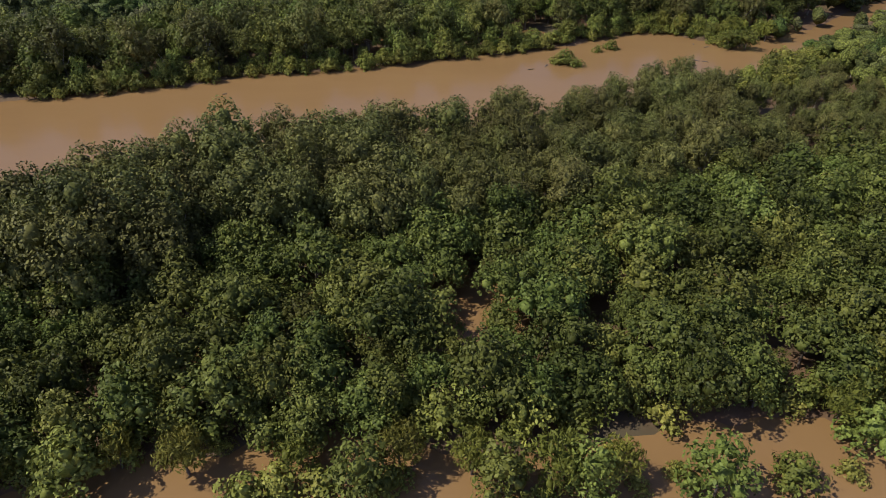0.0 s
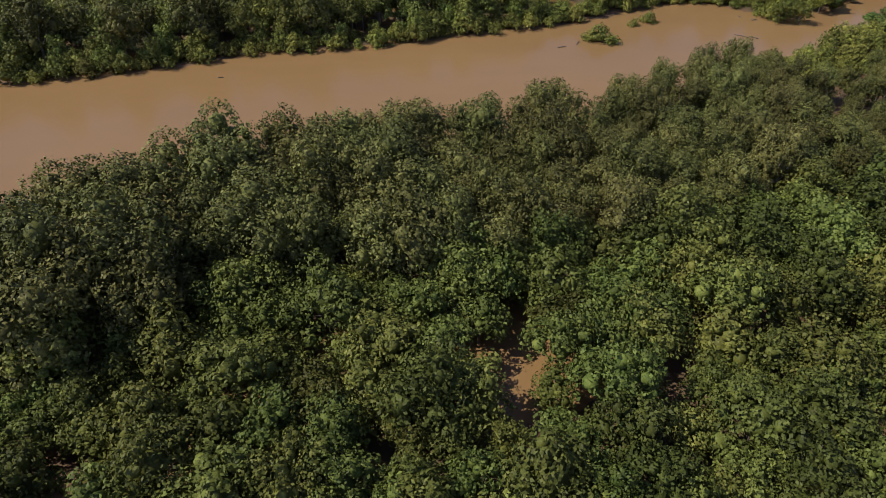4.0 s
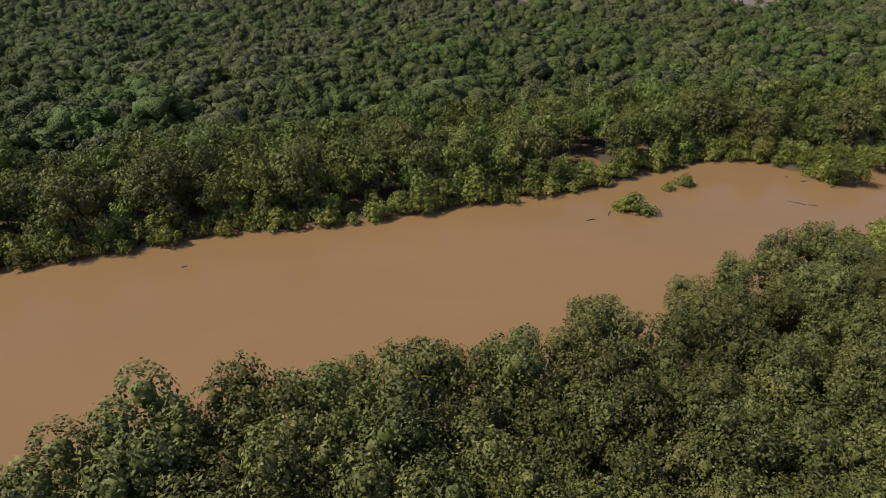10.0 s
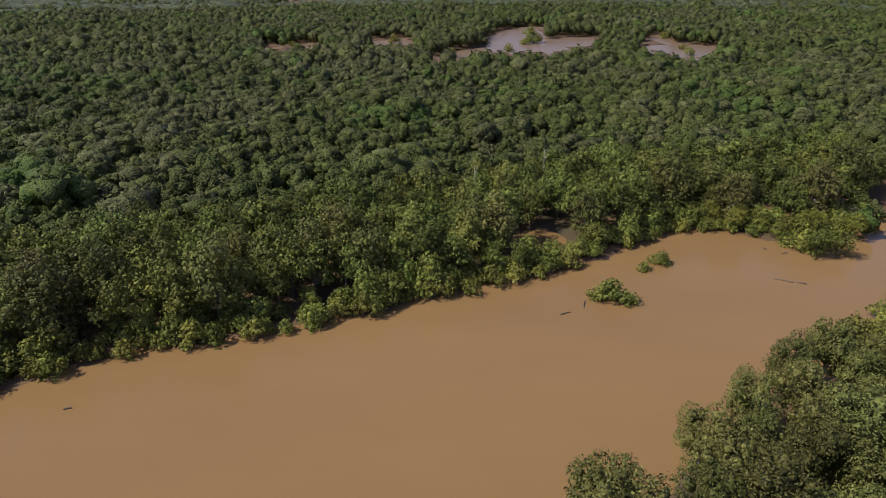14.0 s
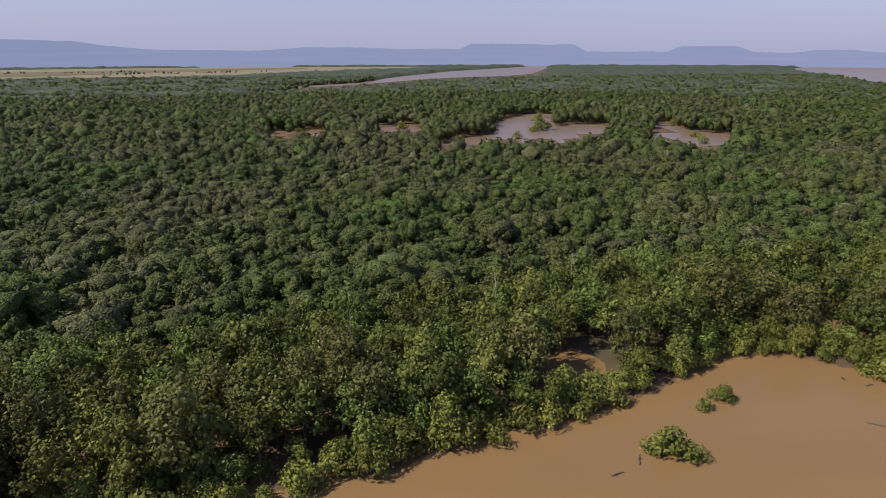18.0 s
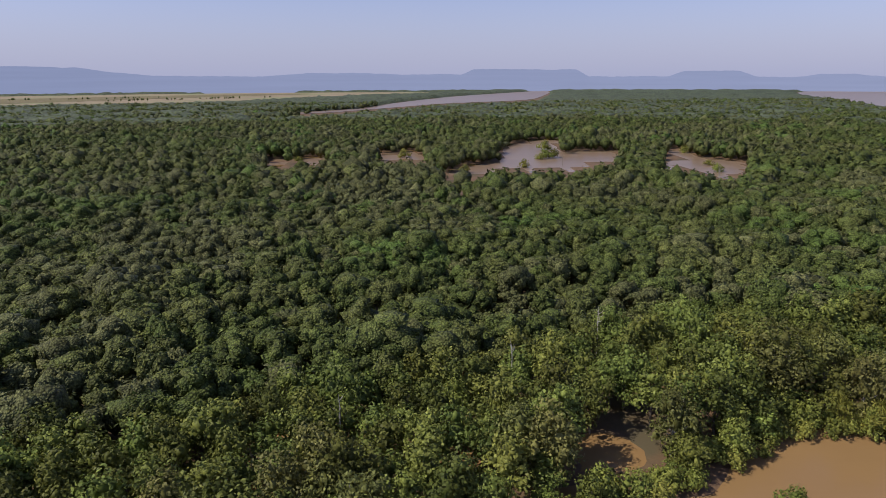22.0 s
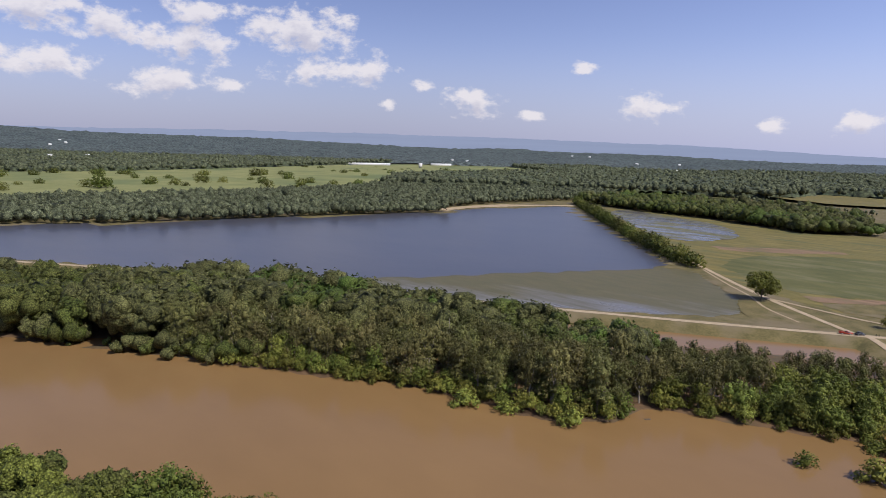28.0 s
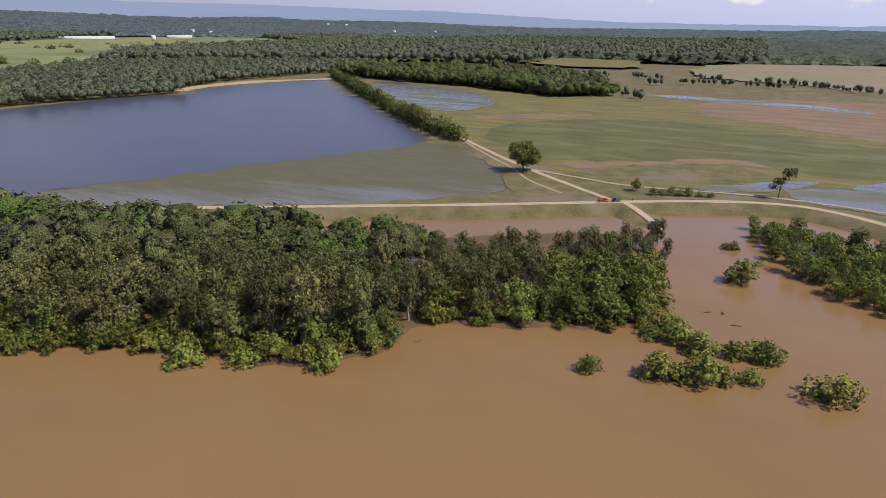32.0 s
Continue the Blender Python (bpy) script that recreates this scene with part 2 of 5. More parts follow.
def flooded_material(name, grass, water, towards, start, end):
    """Grass standing in shallow water, wetter towards the levee in streaks along it."""
    m = material(name, *grass, 0.05, 0.8, 0.02, stretch=(1, 3, 1), turn=-29, fine=7.0)
    t = m.node_tree
    b = t.nodes["Principled BSDF"]
    g = t.nodes.new("ShaderNodeNewGeometry")
    dot = t.nodes.new("ShaderNodeVectorMath")
    dot.operation = "DOT_PRODUCT"
    dot.inputs[1].default_value = towards
    t.links.new(g.outputs["Position"], dot.inputs[0])
    mp = t.nodes.new("ShaderNodeMapping")
    mp.inputs["Rotation"].default_value, mp.inputs["Scale"].default_value = (0, 0, radians(-29)), (1, 4.5, 1)
    t.links.new(g.outputs["Position"], mp.inputs["Vector"])
    n = t.nodes.new("ShaderNodeTexNoise")
    n.inputs["Scale"].default_value, n.inputs["Detail"].default_value, n.inputs["Roughness"].default_value = 0.014, 6, 0.6
    t.links.new(mp.outputs[0], n.inputs["Vector"])
    warp = t.nodes.new("ShaderNodeMath")
    warp.operation = "MULTIPLY_ADD"
    warp.inputs[1].default_value = 130
    t.links.new(n.outputs["Fac"], warp.inputs[0])
    t.links.new(dot.outputs["Value"], warp.inputs[2])
    f = t.nodes.new("ShaderNodeMapRange")
    f.interpolation_type = "SMOOTHSTEP"
    f.inputs["From Min"].default_value, f.inputs["From Max"].default_value = start + 65, end + 65
    f.inputs["To Min"].default_value, f.inputs["To Max"].default_value = 1.0, 0.0
    t.links.new(warp.outputs[0], f.inputs["Value"])
    mix = t.nodes.new("ShaderNodeMix")
    mix.data_type = "RGBA"
    mix.inputs[7].default_value = (*water, 1)
    t.links.new(f.outputs[0], mix.inputs[0])
    t.links.new(b.inputs["Base Color"].links[0].from_socket, mix.inputs[6])
    t.links.new(mix.outputs[2], b.inputs["Base Color"])
    ro = t.nodes.new("ShaderNodeMapRange")
    ro.inputs["To Min"].default_value, ro.inputs["To Max"].default_value = 0.55, 0.22
    t.links.new(f.outputs[0], ro.inputs["Value"])
    t.links.new(ro.outputs[0], b.inputs["Roughness"])
    b.inputs["Specular IOR Level"].default_value = 0.42
    return m


LEAF = dict(scale=0.45, rough=0.55, spec=0.12, translucent=0.12, fine=9.0)
MAT = {
    "river": water_material("muddy_water", (0.228, 0.134, 0.055), (0.258, 0.153, 0.064), 0.15, 0.03, gloss=0.31),
    "pond": water_material("pond_water", (0.19, 0.130, 0.085), (0.23, 0.155, 0.10), 0.3, 0.03),
    "lake": water_material("lake_water", (0.064, 0.067, 0.086), (0.084, 0.082, 0.098), 0.28, 0.03),
    "shallow": flooded_material("flooded_grass", ((0.094, 0.086, 0.030), (0.142, 0.118, 0.049)), (0.165, 0.148, 0.122), (0.485, -0.875, 0), 222, 282),
    "wetfield": flooded_material("wet_field", ((0.105, 0.104, 0.036), (0.185, 0.160, 0.066)), (0.135, 0.125, 0.105), (0, 0, 0), -10, 14),
    "floor": material("forest_floor", (0.10, 0.060, 0.032), (0.17, 0.10, 0.05), 0.15, 0.8, 0.05, third=(0.085, 0.066, 0.034), third_scale=0.05),
    "grass": material("levee_grass", (0.092, 0.082, 0.027), (0.195, 0.152, 0.063), 0.12, 0.85, 0.06, third=(0.19, 0.15, 0.085), third_scale=0.03),
    "gravel": material("pale_gravel", (0.360, 0.275, 0.176), (0.495, 0.387, 0.256), 0.3, 0.9, 0.03),
    "dirt": material("dirt_track", (0.30, 0.23, 0.14), (0.42, 0.33, 0.21), 0.25, 0.9, 0.04),
    "pasture": material("pasture", (0.180, 0.190, 0.066), (0.26, 0.26, 0.100), 0.02, 0.9, third=(0.13, 0.16, 0.06), third_scale=0.004),
    "crop": material("green_crop", (0.075, 0.082, 0.026), (0.141, 0.131, 0.045), 0.03, 0.9, fine=14.0, stretch=(1, 3, 1), turn=38, third=(0.160, 0.148, 0.066), third_scale=0.02),
    "stubble": material("yellow_stubble", (0.108, 0.098, 0.028), (0.235, 0.184, 0.059), 0.03, 0.9, fine=14.0, stretch=(1, 4, 1), turn=38, third=(0.115, 0.115, 0.045), third_scale=0.02),
    "soil": material("bare_soil", (0.165, 0.104, 0.060), (0.30, 0.195, 0.115), 0.03, 0.9, fine=14.0, stretch=(1, 5, 1), turn=38, third=(0.14, 0.12, 0.06), third_scale=0.015),
    "tan": material("dry_field", (0.21, 0.16, 0.095), (0.28, 0.215, 0.13), 0.008, 0.9, third=(0.20, 0.20, 0.09), third_scale=0.003),
    "sand": material("sand_bar", (0.36, 0.27, 0.16), (0.48, 0.37, 0.23), 0.05, 0.9),
    "bark": material("bark", (0.09, 0.070, 0.052), (0.16, 0.13, 0.10), 1.5, 0.9, 0.02),
    "palebark": material("pale_bark", (0.26, 0.23, 0.19), (0.38, 0.34, 0.29), 1.5, 0.9, 0.02),
    "maple": material("maple_leaves", (0.052, 0.066, 0.013), (0.153, 0.163, 0.036), vary=0.42, island=0.4, **LEAF),
    "ash": material("ash_leaves", (0.063, 0.079, 0.016), (0.184, 0.196, 0.043), vary=0.42, island=0.4, **LEAF),
    "cottonwood": material("cottonwood_leaves", (0.070, 0.073, 0.019), (0.174, 0.168, 0.047), vary=0.32, island=0.4, **LEAF),
    "poplar": material("poplar_leaves", (0.074, 0.075, 0.024), (0.187, 0.174, 0.063), vary=0.36, island=0.4, **LEAF),
    "willow": material("willow_leaves", (0.105, 0.110, 0.019), (0.219, 0.211, 0.039), vary=0.3, island=0.3, **LEAF),
    "shrub": material("shrub_leaves", (0.096, 0.109, 0.021), (0.234, 0.229, 0.047), vary=0.35, island=0.4, **LEAF),
    "elder": material("elder_leaves", (0.085, 0.104, 0.020), (0.206, 0.221, 0.047), vary=0.35, island=0.4, **LEAF),
    "wood": material("woodland", (0.045, 0.056, 0.014), (0.126, 0.133, 0.038), vary=0.0, island=0.28, scale=0.25, rough=0.6, spec=0.12, translucent=0.12, fine=9.0, bump=0.4, shaded_cells=1.6,
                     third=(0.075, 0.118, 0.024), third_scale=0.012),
    "oakwood": material("oak_woodland", (0.034, 0.050, 0.012), (0.103, 0.119, 0.029), island=0.3, scale=0.25, rough=0.6, spec=0.12, translucent=0.12, fine=9.0, bump=0.4, shaded_cells=1.6),
    "greywood": material("grey_woodland", (0.052, 0.059, 0.021), (0.136, 0.135, 0.050), island=0.3, scale=0.25, rough=0.6, spec=0.12, translucent=0.12, fine=9.0, bump=0.4, shaded_cells=1.6),
    "lightwood": material("light_woodland", (0.084, 0.100, 0.020), (0.196, 0.213, 0.046), island=0.3, scale=0.25, rough=0.6, spec=0.12, translucent=0.12, fine=9.0, bump=0.4, shaded_cells=1.6),
    "darkwood": material("dark_woodland", (0.062, 0.074, 0.043), (0.144, 0.156, 0.086), island=0.25, scale=0.12, rough=0.7, spec=0.1, fine=9.0, bump=0.8, shaded_cells=0.7),
    # base darkened in place of the shade missing between treetops
    "farwood": material("far_woodland", (0.036, 0.048, 0.024), (0.078, 0.090, 0.044), 0.02, 0.8, fine=6.0, bump=1.2, shaded_cells=0.13),
    # distance haze over the hills is painted into this blue-green base
    "hazewood": material("hazy_hill_woods", (0.048, 0.064, 0.062), (0.094, 0.112, 0.104), 0.012, 0.9, fine=6.0, bump=3.0, shaded_cells=0.09),
    "metal": material("pale_metal_roof", (0.66, 0.66, 0.64), (0.78, 0.78, 0.76), 0.2, 0.5),
    "wall": material("white_wall", (0.60, 0.58, 0.54), (0.72, 0.70, 0.66), 0.2, 0.8),
    "red": material("red_paint", (0.36, 0.045, 0.02), (0.42, 0.06, 0.03), 1.0, 0.35),
    "dark": material("dark_paint", (0.03, 0.03, 0.035), (0.05, 0.05, 0.055), 1.0, 0.35),
    "white": material("white_paint", (0.74, 0.74, 0.73), (0.82, 0.82, 0.80), 1.0, 0.35),
    "tyre": material("tyre_rubber", (0.02, 0.02, 0.02), (0.035, 0.035, 0.035), 3.0, 0.85),
    "glass": material("car_glass", (0.02, 0.025, 0.03), (0.03, 0.035, 0.04), 1.0, 0.06, spec=0.6),
}


# far ranges glow blue by emission, in place of the haze before them
def haze_glow_material(name, colour, strength):
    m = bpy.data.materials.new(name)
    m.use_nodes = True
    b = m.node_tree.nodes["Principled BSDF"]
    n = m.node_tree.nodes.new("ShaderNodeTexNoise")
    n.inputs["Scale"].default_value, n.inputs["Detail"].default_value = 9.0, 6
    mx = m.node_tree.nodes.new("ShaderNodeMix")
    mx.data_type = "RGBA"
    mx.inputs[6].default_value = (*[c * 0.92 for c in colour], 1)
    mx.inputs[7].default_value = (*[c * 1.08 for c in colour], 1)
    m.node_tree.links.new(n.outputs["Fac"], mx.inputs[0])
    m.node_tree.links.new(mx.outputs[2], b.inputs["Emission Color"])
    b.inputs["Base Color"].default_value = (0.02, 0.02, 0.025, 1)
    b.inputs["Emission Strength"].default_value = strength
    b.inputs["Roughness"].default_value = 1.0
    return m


# ---- mesh helpers ----
def mesh(name, v, f, mat, smooth=False):
    """A mesh from arrays: v (n, 3), f (m, 3) or (m, 4)."""
    me = bpy.data.meshes.new(name)
    v, f = np.asarray(v, np.float32), np.asarray(f, np.int32)
    k = f.shape[1]
    me.vertices.add(len(v))
    me.vertices.foreach_set("co", v.ravel())
    me.loops.add(len(f) * k)
    me.loops.foreach_set("vertex_index", f.ravel())
    me.polygons.add(len(f))
    me.polygons.foreach_set("loop_start", np.arange(len(f), dtype=np.int32) * k)
    me.update(calc_edges=True)
    me.validate()
    if smooth:
        me.polygons.foreach_set("use_smooth", np.ones(len(f), bool))
    me.materials.append(MAT[mat] if isinstance(mat, str) else mat)
    return me


def joined(pieces):
    """Several (v, f) as one."""
    vs, fs, n = [], [], 0
    for v, f in pieces:
        vs.append(v)
        fs.append(np.asarray(f) + n)
        n += len(v)
    return np.concatenate(vs), np.concatenate(fs)


def part(name, vf, mat, parent, label="", smooth=False):
    ob = new(name, mesh(name, *vf, mat, smooth))
    ob.parent = parent
    return tagged(ob, label)


def inside_poly(x, y, poly):
    """Which of the points lie in the polygon."""
    x, y = np.asarray(x, float), np.asarray(y, float)
    out = np.zeros(x.shape, bool)
    for (x0, y0), (x1, y1) in zip(poly, poly[1:] + poly[:1]):
        if y0 == y1:
            continue
        out ^= ((y0 > y) != (y1 > y)) & (x < (x1 - x0) * (y - y0) / (y1 - y0) + x0)
    return out


def along(x, table):
    return np.interp(x, [p[0] for p in table], [p[1] for p in table])


def line_distance(x, y, line):
    """Distance to a bent line."""
    best = np.full(np.shape(x), 1e9)
    for (x0, y0), (x1, y1) in zip(line, line[1:]):
        dx, dy = x1 - x0, y1 - y0
        k = np.clip(((x - x0) * dx + (y - y0) * dy) / (dx * dx + dy * dy), 0, 1)
        best = np.minimum(best, np.hypot(x - x0 - k * dx, y - y0 - k * dy))
    return best


def resampled(line, step):
    line = np.array(line, float)
    d = np.concatenate([[0], np.cumsum(np.hypot(*np.diff(line, axis=0).T))])
    s = np.linspace(0, d[-1], max(2, int(d[-1] / step)))
    return np.column_stack([np.interp(s, d, line[:, k]) for k in range(2)])


def rounded(line, times=2):
    """Corners cut off, for bends."""
    line = np.array(line, float)
    for _ in range(times):
        a, b = line[:-1] * 0.75 + line[1:] * 0.25, line[:-1] * 0.25 + line[1:] * 0.75
        line = np.vstack([line[:1], np.column_stack([a, b]).reshape(-1, 2), line[-1:]])
    return line


# ---- the plan ----
CHUTE_N = [(-900, -110), (-400, 95), (-147, 200), (-114, 207), (-74, 223), (-20, 237), (31, 254), (64, 271), (89, 284), (109, 272), (130, 268), (172, 295), (235, 354), (306, 428), (345, 470), (2000, 1700)]
CHUTE_S = [(-900, -225), (-400, -20), (-95, 105), (-72, 118), (-40, 145), (-4, 157), (14, 163), (30, 173), (50, 188), (78, 205), (119, 232), (145, 252), (163, 271), (202, 306), (250, 349), (314, 412), (345, 475), (2000, 1705)]
RIVER_N = [(-900, -290), (-400, -80), (-120, 34), (-57, 53), (-39, 60), (-14, 62), (6, 61), (29, 64), (51, 66), (62, 65), (110, 63), (136, 71), (172, 91), (242, 127), (312, 174), (452, 290), (640, 470), (2000, 1400)]
RIVER_S = [(-900, -560), (-400, -330), (-150, -150), (-30, -118), (10, -150), (30, -200), (44, -160), (46, -90), (66, -82), (86, -75), (100, -68), (103, -48), (119, -33), (155, -23), (186, -8), (240, 25), (321, 75), (449, 159), (633, 340), (2000, 1250)]
LEVEE = [(900, 330), (609, 113), (415, -24), (346, -66), (298, -89), (248, -114), (190, -147), (130, -181), (74, -216), (40, -235), (10, -246), (-12, -243), (-34, -226), (-80, -185), (-180, -120), (-420, -330)]
LAKE = [(339, -90), (319, -142), (292, -194), (259, -260), (223, -326), (250, -362), (330, -445), (455, -585), (612, -755), (637, -674), (655, -540), (632, -490), (672, -343), (698, -200), (720, -80), (765, 10), (822, 135), (800, 235), (700, 165), (617, 98), (415, -42)]
SHALLOW = [(345, -82), (330, -142), (302, -194), (268, -260), (232, -326), (208, -333), (174, -290), (150, -266), (126, -214), (196, -158), (258, -121), (310, -94)]
HEDGE = [(631, -795), (451, -592), (326, -452), (242, -365), (212, -343)]
PONDS = [[(-128, 795), (-138, 846), (-112, 838), (-86, 864), (-63, 822), (-80, 800), (-62, 777), (-95, 808)],
         [(-22, 900), (0, 880), (19, 919), (34, 848), (30, 818), (8, 835), (-13, 815)],
         [(24, 700), (58, 746), (79, 775), (112, 807), (120, 880), (148, 968), (196, 1024), (232, 1019), (200, 940), (190, 859), (222, 880), (255, 873), (240, 820), (222, 783), (190, 770), (159, 725), (135, 742), (120, 722), (107, 755), (73, 700), (34, 699)],
         [(313, 889), (341, 885), (319, 808), (330, 785), (349, 756), (314, 704), (269, 659), (272, 688), (269, 733), (246, 721), (262, 765), (300, 800)]]
FAR_RIVER = [(-330, 1740), (-77, 2080), (60, 2650), (330, 3400), (700, 4100), (1045, 4740), (1160, 4640), (760, 3300), (560, 2700), (200, 2450), (30, 2150), (-150, 1830)]
RIGHT_LAKE = [(1000, 980), (990, 1150), (1190, 1570), (1580, 2330), (2200, 3520), (2700, 4150), (3100, 3600), (3492, 2511), (2600, 1300), (1500, 850)]
LEVEE_LINE = rounded(LEVEE)
BAY = [(-170, -40), (46, -84), (50, -140), (62, -215), (10, -255), (-70, -200), (-170, -130)]
POOLS = [(38, 281, 8), (5, 281, 5), (-28, 272, 4), (-66, 226, 6), (7, 97, 15), (-18, 101, 8), (-42, 80, 9)]   # open pools inside the woods


def lattice(x, y, size, seed=0):
    """Smooth value noise, about -1 to 1."""
    x, y = np.asarray(x, float) / size, np.asarray(y, float) / size
    i, j = np.floor(x).astype(int), np.floor(y).astype(int)
    u, v = x - i, y - j
    u, v = u * u * (3 - 2 * u), v * v * (3 - 2 * v)

    def h(a, b):
        n = (a * 374761393 + b * 668265263 + seed * 144665) & 0x7FFFFFFF
        n = ((n ^ (n >> 13)) * 1274126177) & 0x7FFFFFFF
        return ((n ^ (n >> 16)) & 0xFFFF) / 32767.5 - 1
    return (h(i, j) * (1 - u) + h(i + 1, j) * u) * (1 - v) + (h(i, j + 1) * (1 - u) + h(i + 1, j + 1) * u) * v


def behind_levee(x, y):
    """True on the field side of the levee."""
    return inside_poly(x, y, [tuple(p) for p in LEVEE_LINE] + [(-900, -900), (-900, -4950), (4950, -4950), (4950, 330)])


def wet(x, y):
    """How far a place lies inside the river or the chute (metres, negative on land)."""
    cn, cs, rn, rs = (along(x, t) for t in (CHUTE_N, CHUTE_S, RIVER_N, RIVER_S))
    wob = 2.0 * lattice(x, y, 9, 3) + 1.2 * lattice(x, y, 4, 4)
    return np.maximum(np.minimum(cn - y, y - cs), np.minimum(rn - y, y - rs)) + wob


def height(x, y):
    """The ground."""
    w = wet(x, y)
    land = 0.22 + 0.35 * lattice(x, y, 14, 1) + 0.3 * lattice(x, y, 37, 2)
    z = np.where(w > 0, np.maximum(-3.0, -0.45 * w), np.minimum(land, -0.2 * w))
    field = behind_levee(x, y)
    d = np.hypot(x, y + 100)
    dry = 1.0 + np.clip((d - 850) * 0.012, 0, 30)
    lake = inside_poly(x, y, LAKE) | inside_poly(x, y, SHALLOW)
    z = np.where(field, np.where(lake, 0.78, dry), z)
    z = np.where(inside_poly(x, y, BAY), np.minimum(z, -0.9), z)
    for px, py, pr in POOLS:
        dip = np.clip((np.hypot(x - px, y - py) + 1.5 * lattice(x, y, 5, 31)) / pr, 0, 2)
        z = np.minimum(z, -0.5 + 1.3 * np.clip(dip - 0.6, 0, 2))
    ld = line_distance(x, y, LEVEE_LINE)
    z = np.where(~field & (ld < 34), np.minimum(z, -0.5), z)
    north = (~field) & (y > 500)
    z = np.where(north, 0.6, z)
    for p in PONDS:
        z = np.where(inside_poly(x, y, p), -0.5, z)
    return z


def sheet(name, poly, z, mat, ragged=0.0):
    """A flat piece of ground with a polygon's outline, softened at the corners and uneven along its edge."""
    line = rounded(poly + poly[:1], 2)[:-1]
    if ragged:
        line = resampled(np.vstack([line, line[:1]]), ragged * 0.8)[:-1]
        line = line + ragged * np.column_stack([lattice(line[:, 0], line[:, 1], ragged * 2.2, 21), lattice(line[:, 0], line[:, 1], ragged * 2.2, 22)])
    bm = bmesh.new()
    face = bm.faces.new([bm.verts.new((x, y, z)) for x, y in line])
    bmesh.ops.triangulate(bm, faces=[face])
    me = bpy.data.meshes.new(name)
    bm.normal_update()
    if sum(f.normal.z for f in bm.faces) < 0:
        bmesh.ops.reverse_faces(bm, faces=bm.faces)
    bm.to_mesh(me)
    bm.free()
    me.materials.append(MAT[mat])
    return tagged(new(name, me), kind="structure")


def ribbon(name, line, width, z, mat):
    """A road on the ground: a strip with a slightly uneven edge."""
    p = resampled(rounded(line), 4.0)
    t = np.gradient(p, axis=0)
    t /= np.hypot(*t.T)[:, None]
    n = np.column_stack([-t[:, 1], t[:, 0]])
    k = np.arange(len(p))
    w0 = width / 2 * (1 + 0.12 * lattice(k, k * 0, 3, 5))[:, None]
    w1 = width / 2 * (1 + 0.12 * lattice(k, k * 0, 3, 6))[:, None]
    zz = np.broadcast_to(z, len(p)) if np.isscalar(z) else np.interp(np.linspace(0, 1, len(p)), np.linspace(0, 1, len(z)), z)
    v = np.vstack([np.column_stack([p + n * w0, zz]), np.column_stack([p, zz + 0.06]), np.column_stack([p - n * w1, zz])])
    m = len(p)
    f = [[a + b, a + b + 1, a + b + 1 + m, a + b + m] for b in (0, m) for a in range(m - 1)]
    f = [q[::-1] for q in f]
    return tagged(new(name, mesh(name, v, f, mat)), kind="structure")


# ---- ground and water ----
def axis(lo, hi, fine_lo, fine_hi, step):
    mid = np.arange(fine_lo, fine_hi, step)
    k = step * 1.12 ** np.arange(1, 80)
    up, down = fine_hi + np.cumsum(k), fine_lo - np.cumsum(k)
    return np.concatenate([[lo], down[down > lo + 200][::-1], mid, up[up < hi - 200], [hi]])


gx, gy = axis(-4900, 4900, -180, 360, 4.0), axis(-4900, 4900, -300, 480, 4.0)
GX, GY = np.meshgrid(gx, gy)
gi = np.arange(GX.size).reshape(GX.shape)
gf = np.stack([gi[:-1, :-1], gi[:-1, 1:], gi[1:, 1:], gi[1:, :-1]], -1).reshape(-1, 4)
gv = np.column_stack([GX.ravel(), GY.ravel(), height(GX.ravel(), GY.ravel())])
ground_mesh = mesh("ground", gv, gf, "floor", True)
ground_mesh.materials.append(MAT["grass"])
gc = gv[gf].mean(1)
ground_mesh.polygons.foreach_set("material_index", behind_levee(gc[:, 0], gc[:, 1]).astype(np.int32))
tagged(new("ground", ground_mesh), "flooded brown woodland and river bank ground", "ground", kind="structure")
bank = [(-1500, -700), (1500, -700), (2700, 900), (2700, 1900), (1700, 1500), (-1500, 1100)]
tagged(sheet("river_water", bank, 0.0, "river"), "wide muddy brown flood water of the river", "water")
for p in PONDS:
    tagged(sheet("pond_water", p, 0.05, "pond"), "muddy flood pond among the trees", "water")
tagged(sheet("lake_water", LAKE, 0.86, "lake", 5.0), "dark blue standing flood water on a field", "water")
tagged(sheet("flooded_grass", SHALLOW, 0.83, "shallow", 3.0), "shallow water over green grass beside the levee", "water")
tagged(sheet("far_river_water", FAR_RIVER, 1.2, "pond"), "pale reach of the far river", "water")
tagged(sheet("bay_water", RIGHT_LAKE, 1.2, "pond"), "wide pale brown flooded bay", "water")


# ---- levee, roads and fields ----
def levee_bank(line, top, half_top, half_foot):
    p = resampled(line, 6.0)
    t = np.gradient(p, axis=0)
    t /= np.hypot(*t.T)[:, None]
    n = np.column_stack([-t[:, 1], t[:, 0]])
    rows = [(-half_foot, -0.6), (-half_foot * 0.55 - half_top * 0.45, top * 0.42), (-half_top, top), (half_top, top), (half_foot * 0.55 + half_top * 0.45, top * 0.42), (half_foot, -0.6)]
    v = []
    for k, (off, z) in enumerate(rows):
        q = p + n * off
        rough = 0.25 * lattice(q[:, 0], q[:, 1], 7, 11 + k) * (0 < k < 5)
        v.append(np.column_stack([q, np.full(len(p), z) + rough * (z < top)]))
    m = len(p)
    f = [[k * m + a, k * m + a + 1, (k + 1) * m + a + 1, (k + 1) * m + a] for k in range(5) for a in range(m - 1)]
    return np.vstack(v), [q[::-1] for q in f]


